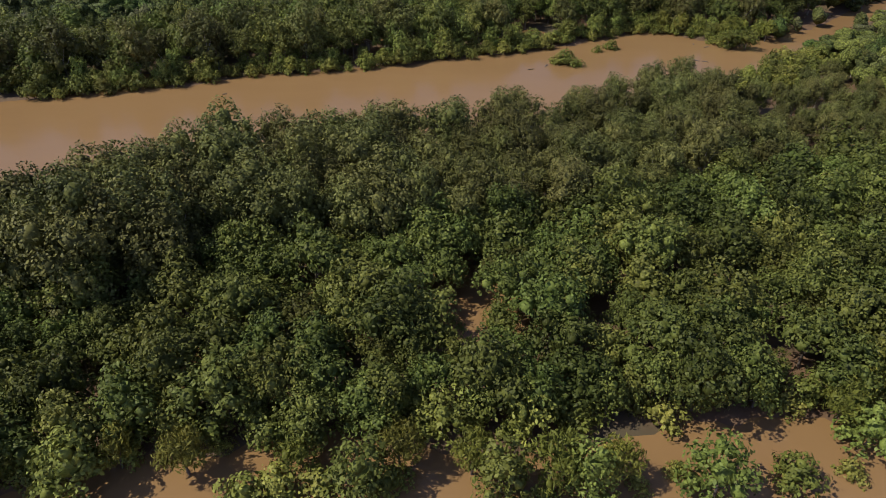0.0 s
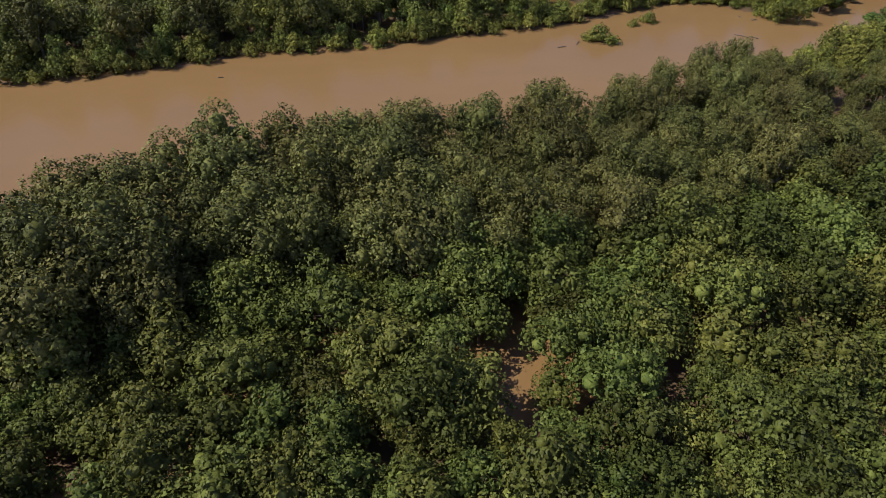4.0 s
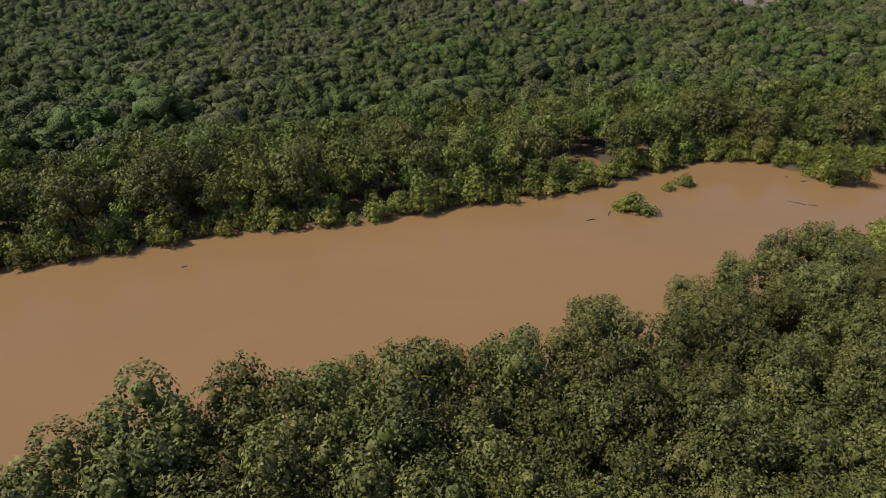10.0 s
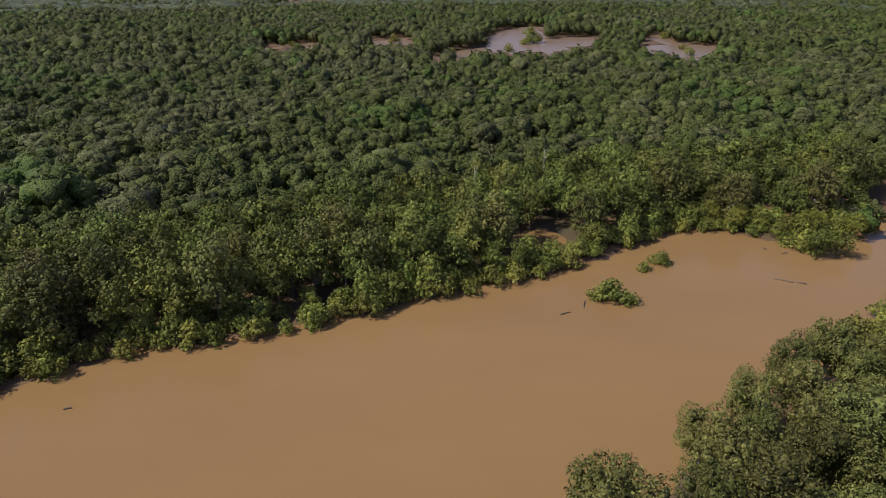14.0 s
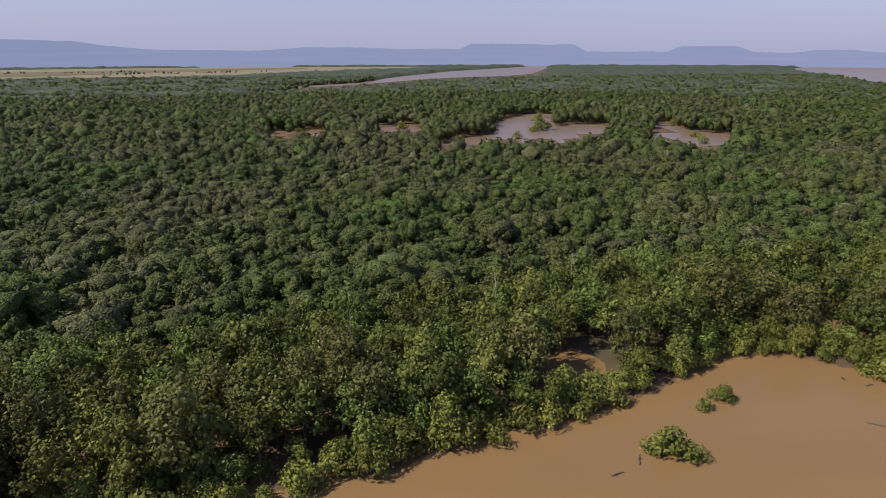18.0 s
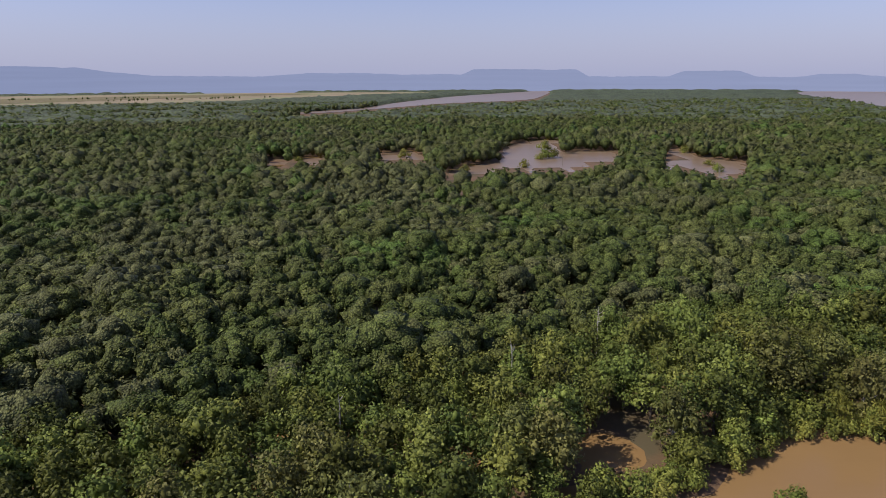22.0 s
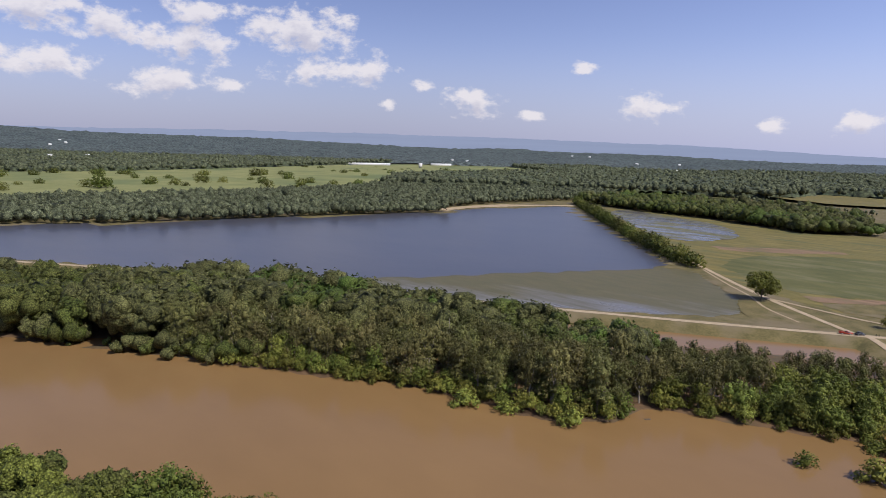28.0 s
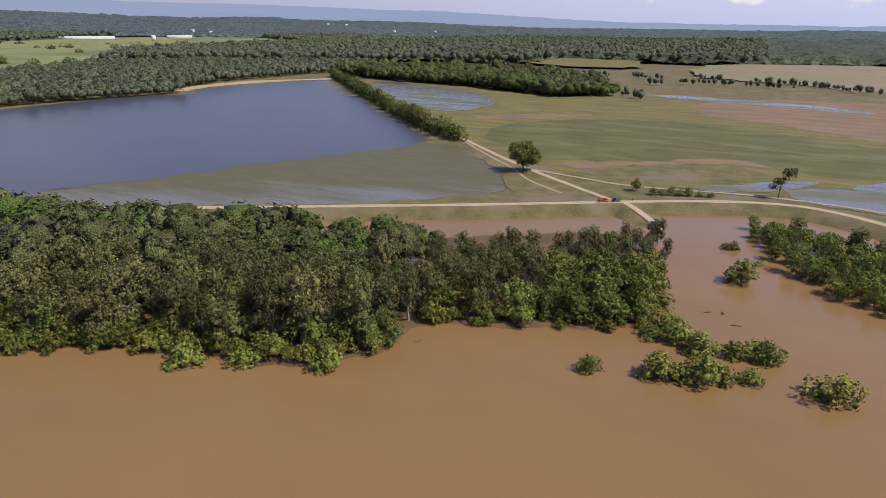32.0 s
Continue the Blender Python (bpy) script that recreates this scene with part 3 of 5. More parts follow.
LEVEE_TOP = 3.4
tagged(new("levee", mesh("levee", *levee_bank(LEVEE_LINE, LEVEE_TOP, 4.2, 13.0), "grass")), "long grassy levee bank with a gravel road on top", "levee", kind="structure")
tagged(ribbon("levee_road", LEVEE, 4.2, LEVEE_TOP + 0.06, "gravel"), "pale gravel road along the levee", "road")
JUNCTION = (74, -216)
tagged(ribbon("farm_track", [JUNCTION, (86, -230), (104, -245), (133, -270), (165, -301), (206, -345), (262, -402)], 3.5, [3.5, 1.6, 1.2] + [1.16] * 24, "gravel"), "pale gravel farm track beside the fields", "road")
tagged(ribbon("boat_ramp", [JUNCTION, (66, -207), (58, -198), (52, -188)], 3.4, [3.50, 3.49, 3.10, 2.45, 1.75, 1.05, 0.35, -0.30], "gravel"), "gravel ramp that runs down into the water", "road")
tagged(ribbon("field_track", [(136, -274), (108, -266), (80, -258), (52, -262), (20, -268), (-40, -262), (-90, -220)], 3.0, 1.22, "dirt"), "dirt track along the field edge", "road")
tagged(ribbon("side_track", [(206, -340), (169, -296), (145, -271), (130, -247), (106, -228)], 1.6, 1.12, "dirt"), "narrow worn dirt track", "road")
# ramp bank under the boat ramp
ramp = resampled([JUNCTION, (66, -207), (58, -198), (53, -190)], 3.0)
rv, rf = [], []
for k, (x, y) in enumerate(ramp):
    z = float(np.interp(k / (len(ramp) - 1), [0, 0.15, 0.3, 1], [3.38, 3.38, 2.9, -0.45]))
    rv += [(x - 9.0, y - 7.5, -0.7), (x - 2.6, y - 2.1, z), (x + 2.6, y + 2.1, z), (x + 9.0, y + 7.5, -0.7)]
for k in range(len(ramp) - 1):
    rf += [(4 * k + j, 4 * k + j + 1, 4 * k + j + 5, 4 * k + j + 4) for j in range(3)]
tagged(new("ramp_bank", mesh("ramp_bank", rv, rf, "grass")), "grassy bank under the boat ramp", "bank", kind="structure")

FIELDS = [
    ("stubble_field", "stubble", 1.05, [(212, -350), (250, -385), (335, -470), (470, -630), (590, -790), (500, -800), (368, -735), (235, -680), (120, -720), (0, -800), (-160, -800), (-330, -500), (-260, -300), (-60, -268), (20, -275), (80, -266), (134, -280)], "yellow-green stubble field with wet patches"),
    ("crop_field", "crop", 1.11, [(200, -362), (220, -440), (150, -508), (60, -536), (-62, -448), (-160, -400), (-150, -330), (-47, -338), (-11, -330), (8, -344), (31, -366), (123, -302), (168, -330)], "green young crop field in rows"),
    ("brown_field", "soil", 1.10, [(62, -585), (-8, -542), (-66, -475), (-240, -430), (-330, -560), (-160, -790), (0, -790), (60, -720), (90, -650)], "brown harvested field in faint rows"),
    ("soil_strip", "soil", 1.16, [(124, -299), (80, -330), (31, -368), (6, -344), (10, -336), (32, -350), (78, -318), (118, -288)], "bare reddish soil strip"),
    ("mud_strip", "soil", 1.15, [(259, -471), (186, -536), (154, -539), (174, -505), (235, -450)], "bare brown strip in the field"),
    ("wet_corner", "grass", 1.17, [(117, -286), (77, -318), (32, -348), (12, -322), (17, -300), (55, -274), (95, -268)], "dull olive grass in the field corner"),
    ("flood_strip", "wetfield", 1.20, [(58, -268), (17, -294), (-8, -321), (-14, -308), (12, -276), (40, -266)], "pale flood pool along the field"),
    ("flood_pool", "wetfield", 1.20, [(-28, -306), (-46, -338), (-110, -330), (-140, -290), (-80, -275), (-40, -285)], "pale flood pool in the field"),
    ("silt_patch", "wetfield", 1.18, [(2, -288), (-22, -305), (-42, -300), (-70, -262), (-36, -254), (-12, -262), (4, -270)], "pale silty grass beside the levee"),
    ("hedge_pool", "wetfield", 1.24, [(520, -770), (440, -735), (350, -690), (290, -620), (262, -540), (292, -478), (345, -512), (420, -600), (520, -715)], "pale flood pool beside the hedge"),
    ("field_pool", "wetfield", 1.14, [(150, -762), (76, -712), (10, -708), (-85, -664), (-92, -702), (0, -748), (90, -768)], "thin pale pool across the field"),
    ("grass_corner", "grass", 1.06, [(126, -212), (150, -264), (174, -288), (208, -336), (200, -342), (160, -300), (128, -270), (100, -246), (82, -232)], "rough grass corner between track and levee"),
    ("sand_bar", "sand", 1.3, [(600, -740), (640, -680), (665, -560), (640, -500), (668, -505), (690, -560), (680, -690), (660, -800), (620, -800)], "sandy shore at the lake corner"),
]
for name, mat, z, poly, text in FIELDS:
    tagged(sheet(name, poly, z, mat, 3.5), text, "field")


def rise(x, y):
    return float(height(np.array([x]), np.array([y]))[0])


def slope_sheet(name, poly, lift, mat, label):
    """A field that follows the rising ground."""
    ob = sheet(name, poly, 0.0, mat, 14.0)
    for v in ob.data.vertices:
        v.co.z = 1.0 + min(max((math.hypot(v.co.x, v.co.y + 100) - 850) * 0.012, 0), 30) + lift
    return tagged(ob, label, "field")


slope_sheet("pasture", [(1000, 450), (1010, -300), (1020, -560), (1090, -720), (1300, -940), (1380, -1000), (1390, -1750), (1950, -2150), (2250, -1750), (2120, -1250), (1880, -700), (1760, -350), (1750, 500)], 1.2, "pasture", "pale green grazed pasture with scattered trees")
slope_sheet("dry_field", [(103, -1073), (-27, -1031), (-129, -905), (-420, -1000), (-500, -1500), (-220, -1560), (142, -1448)], 0.7, "tan", "dry tan field")
slope_sheet("far_field", [(500, -1300), (360, -1200), (200, -1250), (360, -1900), (600, -1700)], 0.7, "stubble", "pale green far field")
STRIP_1 = [(2230, 400), (2180, -520), (2320, -540), (2380, 400)]
STRIP_2 = [(1500, -2250), (1000, -2350), (1040, -2550), (1560, -2420)]
slope_sheet("strip_field", STRIP_1, 2.0, "pasture", "pale strip of field between woods")
slope_sheet("strip_field", STRIP_2, 2.0, "tan", "pale strip of field between woods")
NFIELD = [(-2900, 1500), (-1500, 1950), (-720, 2380), (-490, 2700), (-370, 3080), (30, 3700), (700, 4560), (-900, 4790), (-2600, 3900), (-3600, 2600)]
tagged(sheet("valley_field", NFIELD, 2.0, "tan"), "dry tan fields of the far valley", "field")
tagged(sheet("valley_crop", [(-2600, 1900), (-1400, 2650), (-1000, 3500), (-300, 4300), (-900, 4300), (-1900, 3300), (-2900, 2300)], 3.0, "grass"), "green far valley field", "field")


# ---- plants ----
def ico(sub):
    bm = bmesh.new()
    bmesh.ops.create_icosphere(bm, subdivisions=sub, radius=1.0)
    v = np.array([q.co[:] for q in bm.verts])
    f = np.array([[q.index for q in g.verts] for g in bm.faces])
    bm.free()
    return v, f


ICO1, ICO2 = ico(1), ico(2)


def tube(points, radii, sides=6):
    """A bent tapered tube."""
    pts = np.array(points, float)
    v, f = [], []
    for k, p in enumerate(pts):
        t = pts[min(k + 1, len(pts) - 1)] - pts[max(k - 1, 0)]
        t /= np.linalg.norm(t)
        a = np.cross(t, (0.3, 1, 0.2))
        a /= np.linalg.norm(a)
        b = np.cross(t, a)
        for s in range(sides):
            w = 2 * math.pi * s / sides
            v.append(p + radii[k] * (math.cos(w) * a + math.sin(w) * b))
    for k in range(len(pts) - 1):
        for s in range(sides):
            q = (s + 1) % sides
            f += [(k * sides + s, k * sides + q, (k + 1) * sides + q), (k * sides + s, (k + 1) * sides + q, (k + 1) * sides + s)]
    return np.array(v), np.array(f)


def crown(r, lobes, clump, per, size, droop=0.0, under=-0.25):
    """A crown: leafy clumps crowd on the outside of its lobes, each a tuft of bent leaf sprays."""
    c, rad = lobes[:, :3], lobes[:, 3:]
    area = (rad[:, 0] * rad[:, 1] * rad[:, 2]) ** 0.667
    tries = int(min(3200, 16 * area.sum() / clump ** 2))
    pick = r.choice(len(lobes), tries, p=area / area.sum())
    d = r.normal(size=(tries, 3))
    d /= np.linalg.norm(d, axis=1)[:, None]
    p = c[pick] + d * rad[pick] * r.uniform(0.84, 1.06, (tries, 1))
    keep = (d[:, 2] > under) & (p[:, 2] > 0.3)
    for k in range(len(lobes)):
        q = (p - c[k]) / rad[k]
        keep &= ((q * q).sum(1) > 0.72) | (pick == k)
    p, n0 = p[keep], (d / rad[pick])[keep]
    chosen = np.zeros((0, 3))
    used = []
    for k, q in enumerate(p):
        if not len(chosen) or ((chosen - q) ** 2).sum(1).min() > (clump * 1.12) ** 2:
            chosen = np.vstack([chosen, q])
            used.append(k)
    n0 = n0[used]
    n0 /= np.linalg.norm(n0, axis=1)[:, None]
    m = len(chosen)
    grow = clump * r.uniform(0.75, 1.3, (m, 1))
    # its leaf sprays
    which = np.repeat(np.arange(m), per)
    e = r.normal(size=(len(which), 3)) + 0.9 * n0[which] + (0, 0, 0.25)
    e /= np.linalg.norm(e, axis=1)[:, None]
    lp = chosen[which] + e * grow[which] * r.uniform(0.35, 1.35, (len(which), 1))
    n = e * 0.75 + n0[which] * 0.35 + (0, 0, 0.25) + r.normal(size=e.shape) * 0.45
    n /= np.linalg.norm(n, axis=1)[:, None]
    a = np.cross(n, r.normal(size=n.shape))
    a[:, 2] -= droop
    a /= np.linalg.norm(a, axis=1)[:, None]
    b = np.cross(n, a)
    s = size * r.uniform(0.6, 1.4, (len(which), 1))
    w = 0.62 if not droop else 0.26
    lv = np.stack([lp - a * s, lp + b * s * w + n * s * 0.16, lp + a * s, lp - b * s * w + n * s * 0.16], 1).reshape(-1, 3)
    q = np.arange(len(which))[:, None] * 4
    lf = np.concatenate([q + (0, 1, 3), q + (1, 2, 3)], 1).reshape(-1, 3)
    return lv, lf


def cores(r, lobes, shape, shrink=0.80, fine=1):
    """Leafy masses inside the crown, finer for the first lobes."""
    out = []
    for n, l in enumerate(lobes):
        v, f = ICO2 if n < fine else shape
        k = shrink * (1 + 0.10 * r.normal(size=(len(v), 1)))
        out.append((v * l[3:] * k + l[:3], f))
    return joined(out)


def broad_lobes(r, h, w, base=0.30):
    """A spreading crown of height h and radius w, made of many uneven boughs."""
    out = [(0, 0, h * 0.60, w * 0.60, w * 0.60, h * 0.27)]
    n = r.integers(8, 12)
    for k in range(n):
        a = 2 * math.pi * (k + r.uniform(-0.45, 0.45)) / n
        q = w * r.uniform(0.4, 0.82)
        s = w * r.uniform(0.22, 0.42)
        out.append((q * math.cos(a), q * math.sin(a), h * r.uniform(base, 0.78), s, s * r.uniform(0.8, 1.2), s * r.uniform(0.8, 1.4)))
    for k in range(5):
        a, q, s = r.uniform(0, 6.28), w * r.uniform(0.05, 0.5), w * r.uniform(0.2, 0.36)
        out.append((q * math.cos(a), q * math.sin(a), h - s * r.uniform(0.8, 2.0), s, s, s * r.uniform(0.9, 1.4)))
    return np.array(out)


def tall_lobes(r, h, w):
    """An upright crown of many plumes."""
    out = [(0, 0, h * 0.55, w * 0.45, w * 0.45, h * 0.26)]
    n = r.integers(17, 21)
    for k in range(n):
        u = ((k + r.uniform(0, 0.8)) / n) ** 0.75
        a, q = 2.4 * k + r.uniform(-0.5, 0.5), w * r.uniform(0.3, 0.9) * (1 - 0.45 * u ** 4)
        s = w * r.uniform(0.15, 0.38)
        out.append((q * math.cos(a), q * math.sin(a), h * (0.20 + 0.70 * u), s, s * r.uniform(0.8, 1.2), s * r.uniform(1.1, 2.0)))
    return np.array(out)


def bush_lobes(r, h, w):
    out = [(0, 0, h * 0.4, w * 0.6, w * 0.6, h * 0.42)]
    for k in range(r.integers(5, 8)):
        a, q, s = r.uniform(0, 6.28), w * r.uniform(0.3, 0.72), w * r.uniform(0.28, 0.45)
        out.append((q * math.cos(a), q * math.sin(a), h * r.uniform(0.15, 0.6), s, s, min(s, h * 0.4)))
    out.append((w * 0.1, -w * 0.1, h * 0.72, w * 0.35, w * 0.35, h * 0.28))
    return np.array(out)


def limbs(r, h, lobes, girth, lift=0.25):
    """A tapered trunk that forks into limbs reaching into the lobes."""
    top = h * 0.62
    bend = r.normal(size=2) * 0.25
    stem = [(0, 0, -1.0), (bend[0] * 0.4, bend[1] * 0.4, h * 0.2), (bend[0], bend[1], h * 0.42), (bend[0] * 0.6, bend[1] * 0.6, top)]
    out = [tube(stem, [girth * 1.25, girth, girth * 0.75, girth * 0.35])]
    for l in lobes[r.permutation(len(lobes))[:6]]:
        z0 = h * r.uniform(0.22, 0.45)
        a = np.array([bend[0] * z0 / top, bend[1] * z0 / top, z0])
        b = l[:3] + (0, 0, lift)
        out.append(tube([a, a * 0.45 + b * 0.55 + (0, 0, -0.4), b], [girth * 0.5, girth * 0.33, girth * 0.1], 5))
    return joined(out)


def plant(name, seed, lobes_of, h, w, leaf, clump, per, size, label, category, group, bark="bark", droop=0.0):
    """One tree or bush: an empty with its trunk and its crown."""
    r = np.random.default_rng(seed)
    lobes = lobes_of(r, h, w)
    root = tagged(new(name), label, category, group)
    part("trunk", limbs(r, h, lobes, 0.018 * h + 0.03), bark, root)
    part("crown", joined([crown(r, lobes, clump, per, size, droop), cores(r, lobes[(lobes[:, 3] > 1.5 * clump) | (np.arange(len(lobes)) == 0)], ICO1, 0.60)]), leaf, root)
    return root


def spread(poly_test, box, gap, seed, jitter=0.38):
    """Places on a jittered grid that pass the test."""
    r = np.random.default_rng(seed)
    x, y = np.meshgrid(np.arange(box[0], box[2], gap), np.arange(box[1], box[3], gap * 0.9))
    x[1::2] += gap / 2
    x, y = x.ravel() + r.normal(size=x.size) * gap * jitter * 0.5, y.ravel() + r.normal(size=y.size) * gap * jitter * 0.5
    k = poly_test(x, y)
    return np.column_stack([x[k], y[k]])


def stand(kinds, places, seed, low=0.85, high=1.15, sink=0.0):
    """Copies of the kinds at the places, turned and sized at random."""
    r = np.random.default_rng(seed)
    for x, y in places:
        s = r.uniform(low, high)
        m = pose(x, y, max(0.0, min(rise(x, y), 30.0)) - 0.15 - sink, 0, 0, r.uniform(0, 360)) @ Matrix.Diagonal((s * r.uniform(0.9, 1.1), s, s * r.uniform(0.92, 1.1), 1))
        copy_thing(kinds[r.integers(len(kinds))], m)


def retire(kinds):
    """The pattern plants go: only their copies stand in the place."""
    for ob in kinds:
        for o in (*ob.children_recursive, ob):
            bpy.data.objects.remove(o)
    kinds.clear()


GROUPS = "trees on the island", "trees on the far bank", "trees before the levee", "bushes along the shore"
maples = [plant("maple_tree", 20 + k, broad_lobes, h, w, "maple", 0.76, 13, 0.275, "dense dark green maple standing in flood water", "tree", GROUPS[0]) for k, (h, w) in enumerate([(11, 4.9), (12.5, 5.6), (10, 4.6), (13.5, 5.4), (11.5, 5.6)])]
poplars = [plant("cottonwood_tree", 40 + k, tall_lobes, h, w, "cottonwood", 0.84, 15, 0.27, "tall grey-green cottonwood with an airy upright crown", "tree", GROUPS[0], "palebark") for k, (h, w) in enumerate([(17.5, 6.4), (19.5, 7.0), (18.5, 7.2), (16.5, 6.2)])]
ashes = [plant("ash_tree", 60 + k, broad_lobes, h, w, "ash", 0.95, 11, 0.37, "full dark green ash tree on the flooded far bank", "tree", GROUPS[1]) for k, (h, w) in enumerate([(15, 5.2), (17, 5.6), (14, 4.8), (16, 5.0)])]
planes = [plant("sycamore_tree", 80 + k, tall_lobes, h, w, "cottonwood", 1.05, 12, 0.37, "tall pale green sycamore with a pale trunk", "tree", GROUPS[1], "palebark") for k, (h, w) in enumerate([(18, 6.2), (19.5, 6.8), (17, 6.0)])]
alders = [plant("poplar_tree", 100 + k, tall_lobes, h, w, "poplar", 0.85, 13, 0.30, "tall slender grey-green poplar in the flooded wood by the levee", "tree", GROUPS[2], "palebark") for k, (h, w) in enumerate([(17, 4.6), (19, 5.0), (18, 4.8), (16, 4.4)])]
willows = [plant("willow_tree", 120 + k, broad_lobes, h, w, "willow", 0.66, 12, 0.48, "feathery yellow-green willow at the water's edge", "tree", "willows at the water", droop=0.9) for k, (h, w) in enumerate([(8, 3.2), (9, 3.6), (7, 2.9)])]
bushes = [plant("shore_bush", 140 + k, bush_lobes, h, w, "shrub", 0.62, 11, 0.27, "bright green bush half drowned along the shore", "bush", GROUPS[3]) for k, (h, w) in enumerate([(4.2, 3.0), (5.0, 3.4), (3.4, 2.8), (5.6, 3.2)])]


def on_island(x, y, lo, hi):
    s, n = along(x, RIVER_N), along(x, CHUTE_S)
    u = (y - s) / (n - s)
    return (u > lo) & (u < hi) & (y > s + 2.0) & (y < n + 1.0) & (np.hypot((x - 7) / 6.0, (y - 97) / 8.5) > 1)


p = spread(lambda x, y: on_island(x, y, 0, 0.52), (-105, 40, 140, 260), 8.0, 1)
stand(maples, p[p[:, 0] < 75], 2, 0.74, 1.26)
stand(maples, p[p[:, 0] >= 75], 3, 1.0, 1.3)
p = spread(lambda x, y: on_island(x, y, 0.52, 1), (-115, 60, 150, 260), 8.2, 3)
stand(poplars, p[p[:, 0] < -38], 15, 1.0, 1.24)
stand(poplars, p[(p[:, 0] >= -38) & (p[:, 0] < -12)], 4, 0.92, 1.14)
stand(poplars, p[(p[:, 0] >= -12) & (p[:, 0] < 30)], 14, 0.75, 0.94)
stand(poplars, p[(p[:, 0] >= 30) & (p[:, 0] < 86)], 5, 0.66, 0.86)
edge_row = (p[:, 0] >= 86) & (p[:, 1] > along(p[:, 0], CHUTE_S) - 24)
stand(poplars, p[(p[:, 0] >= 86) & ~edge_row], 6, 0.42, 0.55)
low_places = spread(lambda x, y: on_island(x, y, 0.5, 1) & (x >= 86) & (y > along(x, CHUTE_S) - 24), (86, 150, 150, 260), 5.4, 57)


def in_clearing(x, y):
    """The open pool behind the bushes of the far bank."""
    return np.hypot((x - 38) / 11.5, (y - 276) / 12.5) < 1


def on_far_bank(x, y, lo, hi, bushy=False):
    d = y - along(x, CHUTE_N)
    return (d > lo) & (d < hi) & (bushy | ~in_clearing(x, y))


stand(planes[:2] + ashes, spread(lambda x, y: on_far_bank(x, y, 9, 27), (-175, 150, 175, 330), 7.8, 5), 6, 0.78, 1.12)
stand(ashes, spread(lambda x, y: on_far_bank(x, y, 27, 62), (-175, 180, 185, 370), 8.0, 7), 8, 0.8, 1.1)


def in_levee_wood(x, y, lo, hi):
    """Between the river and the flooded ditch before the levee."""
    d = y - along(x, RIVER_S)
    ld = line_distance(x, y, LEVEE_LINE)
    return (d < -lo) & (d > -hi) & (ld > np.interp(x, [60, 110, 155, 185], [50, 58, 56, 46])) & (x > 46) & ~behind_levee(x, y)


# lower trees that close the wood's edge over the water
elders = [plant("boxelder_tree", 190 + k, lambda r, h, w: broad_lobes(r, h, w, 0.10), h, w, "elder", 0.80, 12, 0.32, "light green box elder leaning over the water", "tree", "low trees at the wood's edge") for k, (h, w) in enumerate([(8.5, 3.9), (9.5, 4.3), (7.5, 3.6)])]
levee_trees = spread(lambda x, y: in_levee_wood(x, y, 5, 200), (46, -190, 330, 90), 7.6, 9)
back_row = (along(levee_trees[:, 0], RIVER_S) - levee_trees[:, 1] >= 42) & (levee_trees[:, 0] < 118)
near_row = (along(levee_trees[:, 0], RIVER_S) - levee_trees[:, 1] < 42) & (levee_trees[:, 0] < 270)
stand(alders, levee_trees[back_row], 17, 0.46, 0.64)
stand(elders, levee_trees[near_row & (levee_trees[:, 0] < 80)], 10, 0.95, 1.4)
stand(alders, levee_trees[near_row & (levee_trees[:, 0] >= 80) & (levee_trees[:, 0] < 110)], 12, 0.64, 0.92)
stand(alders, levee_trees[near_row & (levee_trees[:, 0] >= 110)], 11, 0.8, 1.16)
stand(elders, spread(lambda x, y: on_far_bank(x, y, 3.5, 11), (-150, 130, 150, 300), 7.0, 51), 52, 0.7, 1.1)
stand(elders, spread(lambda x, y: in_levee_wood(x, y, 3.5, 13), (46, -110, 250, 45), 7.0, 53), 54, 0.75, 1.15)
# bushes along the shores
near_shore = [
    spread(lambda x, y: on_far_bank(x, y, -0.5, 9, True) | (in_clearing(x, y) & (y < 270)), (-140, 130, 130, 300), 4.8, 11),
    spread(lambda x, y: in_levee_wood(x, y, -0.5, 7.0), (46, -110, 230, 45), 4.9, 12),
    spread(lambda x, y: (y > along(x, RIVER_N) - 0.5) & (y < along(x, RIVER_N) + 5) & (x < 150), (-100, 30, 150, 100), 6.5, 13)]
for k, places in enumerate(near_shore):
    stand(bushes, places, 14 + k, 0.7, 1.25)
FORE = [(-50, 54), (-11, 53), (8, 54), (20, 54), (37, 53), (-62, 56), (62, 61)]
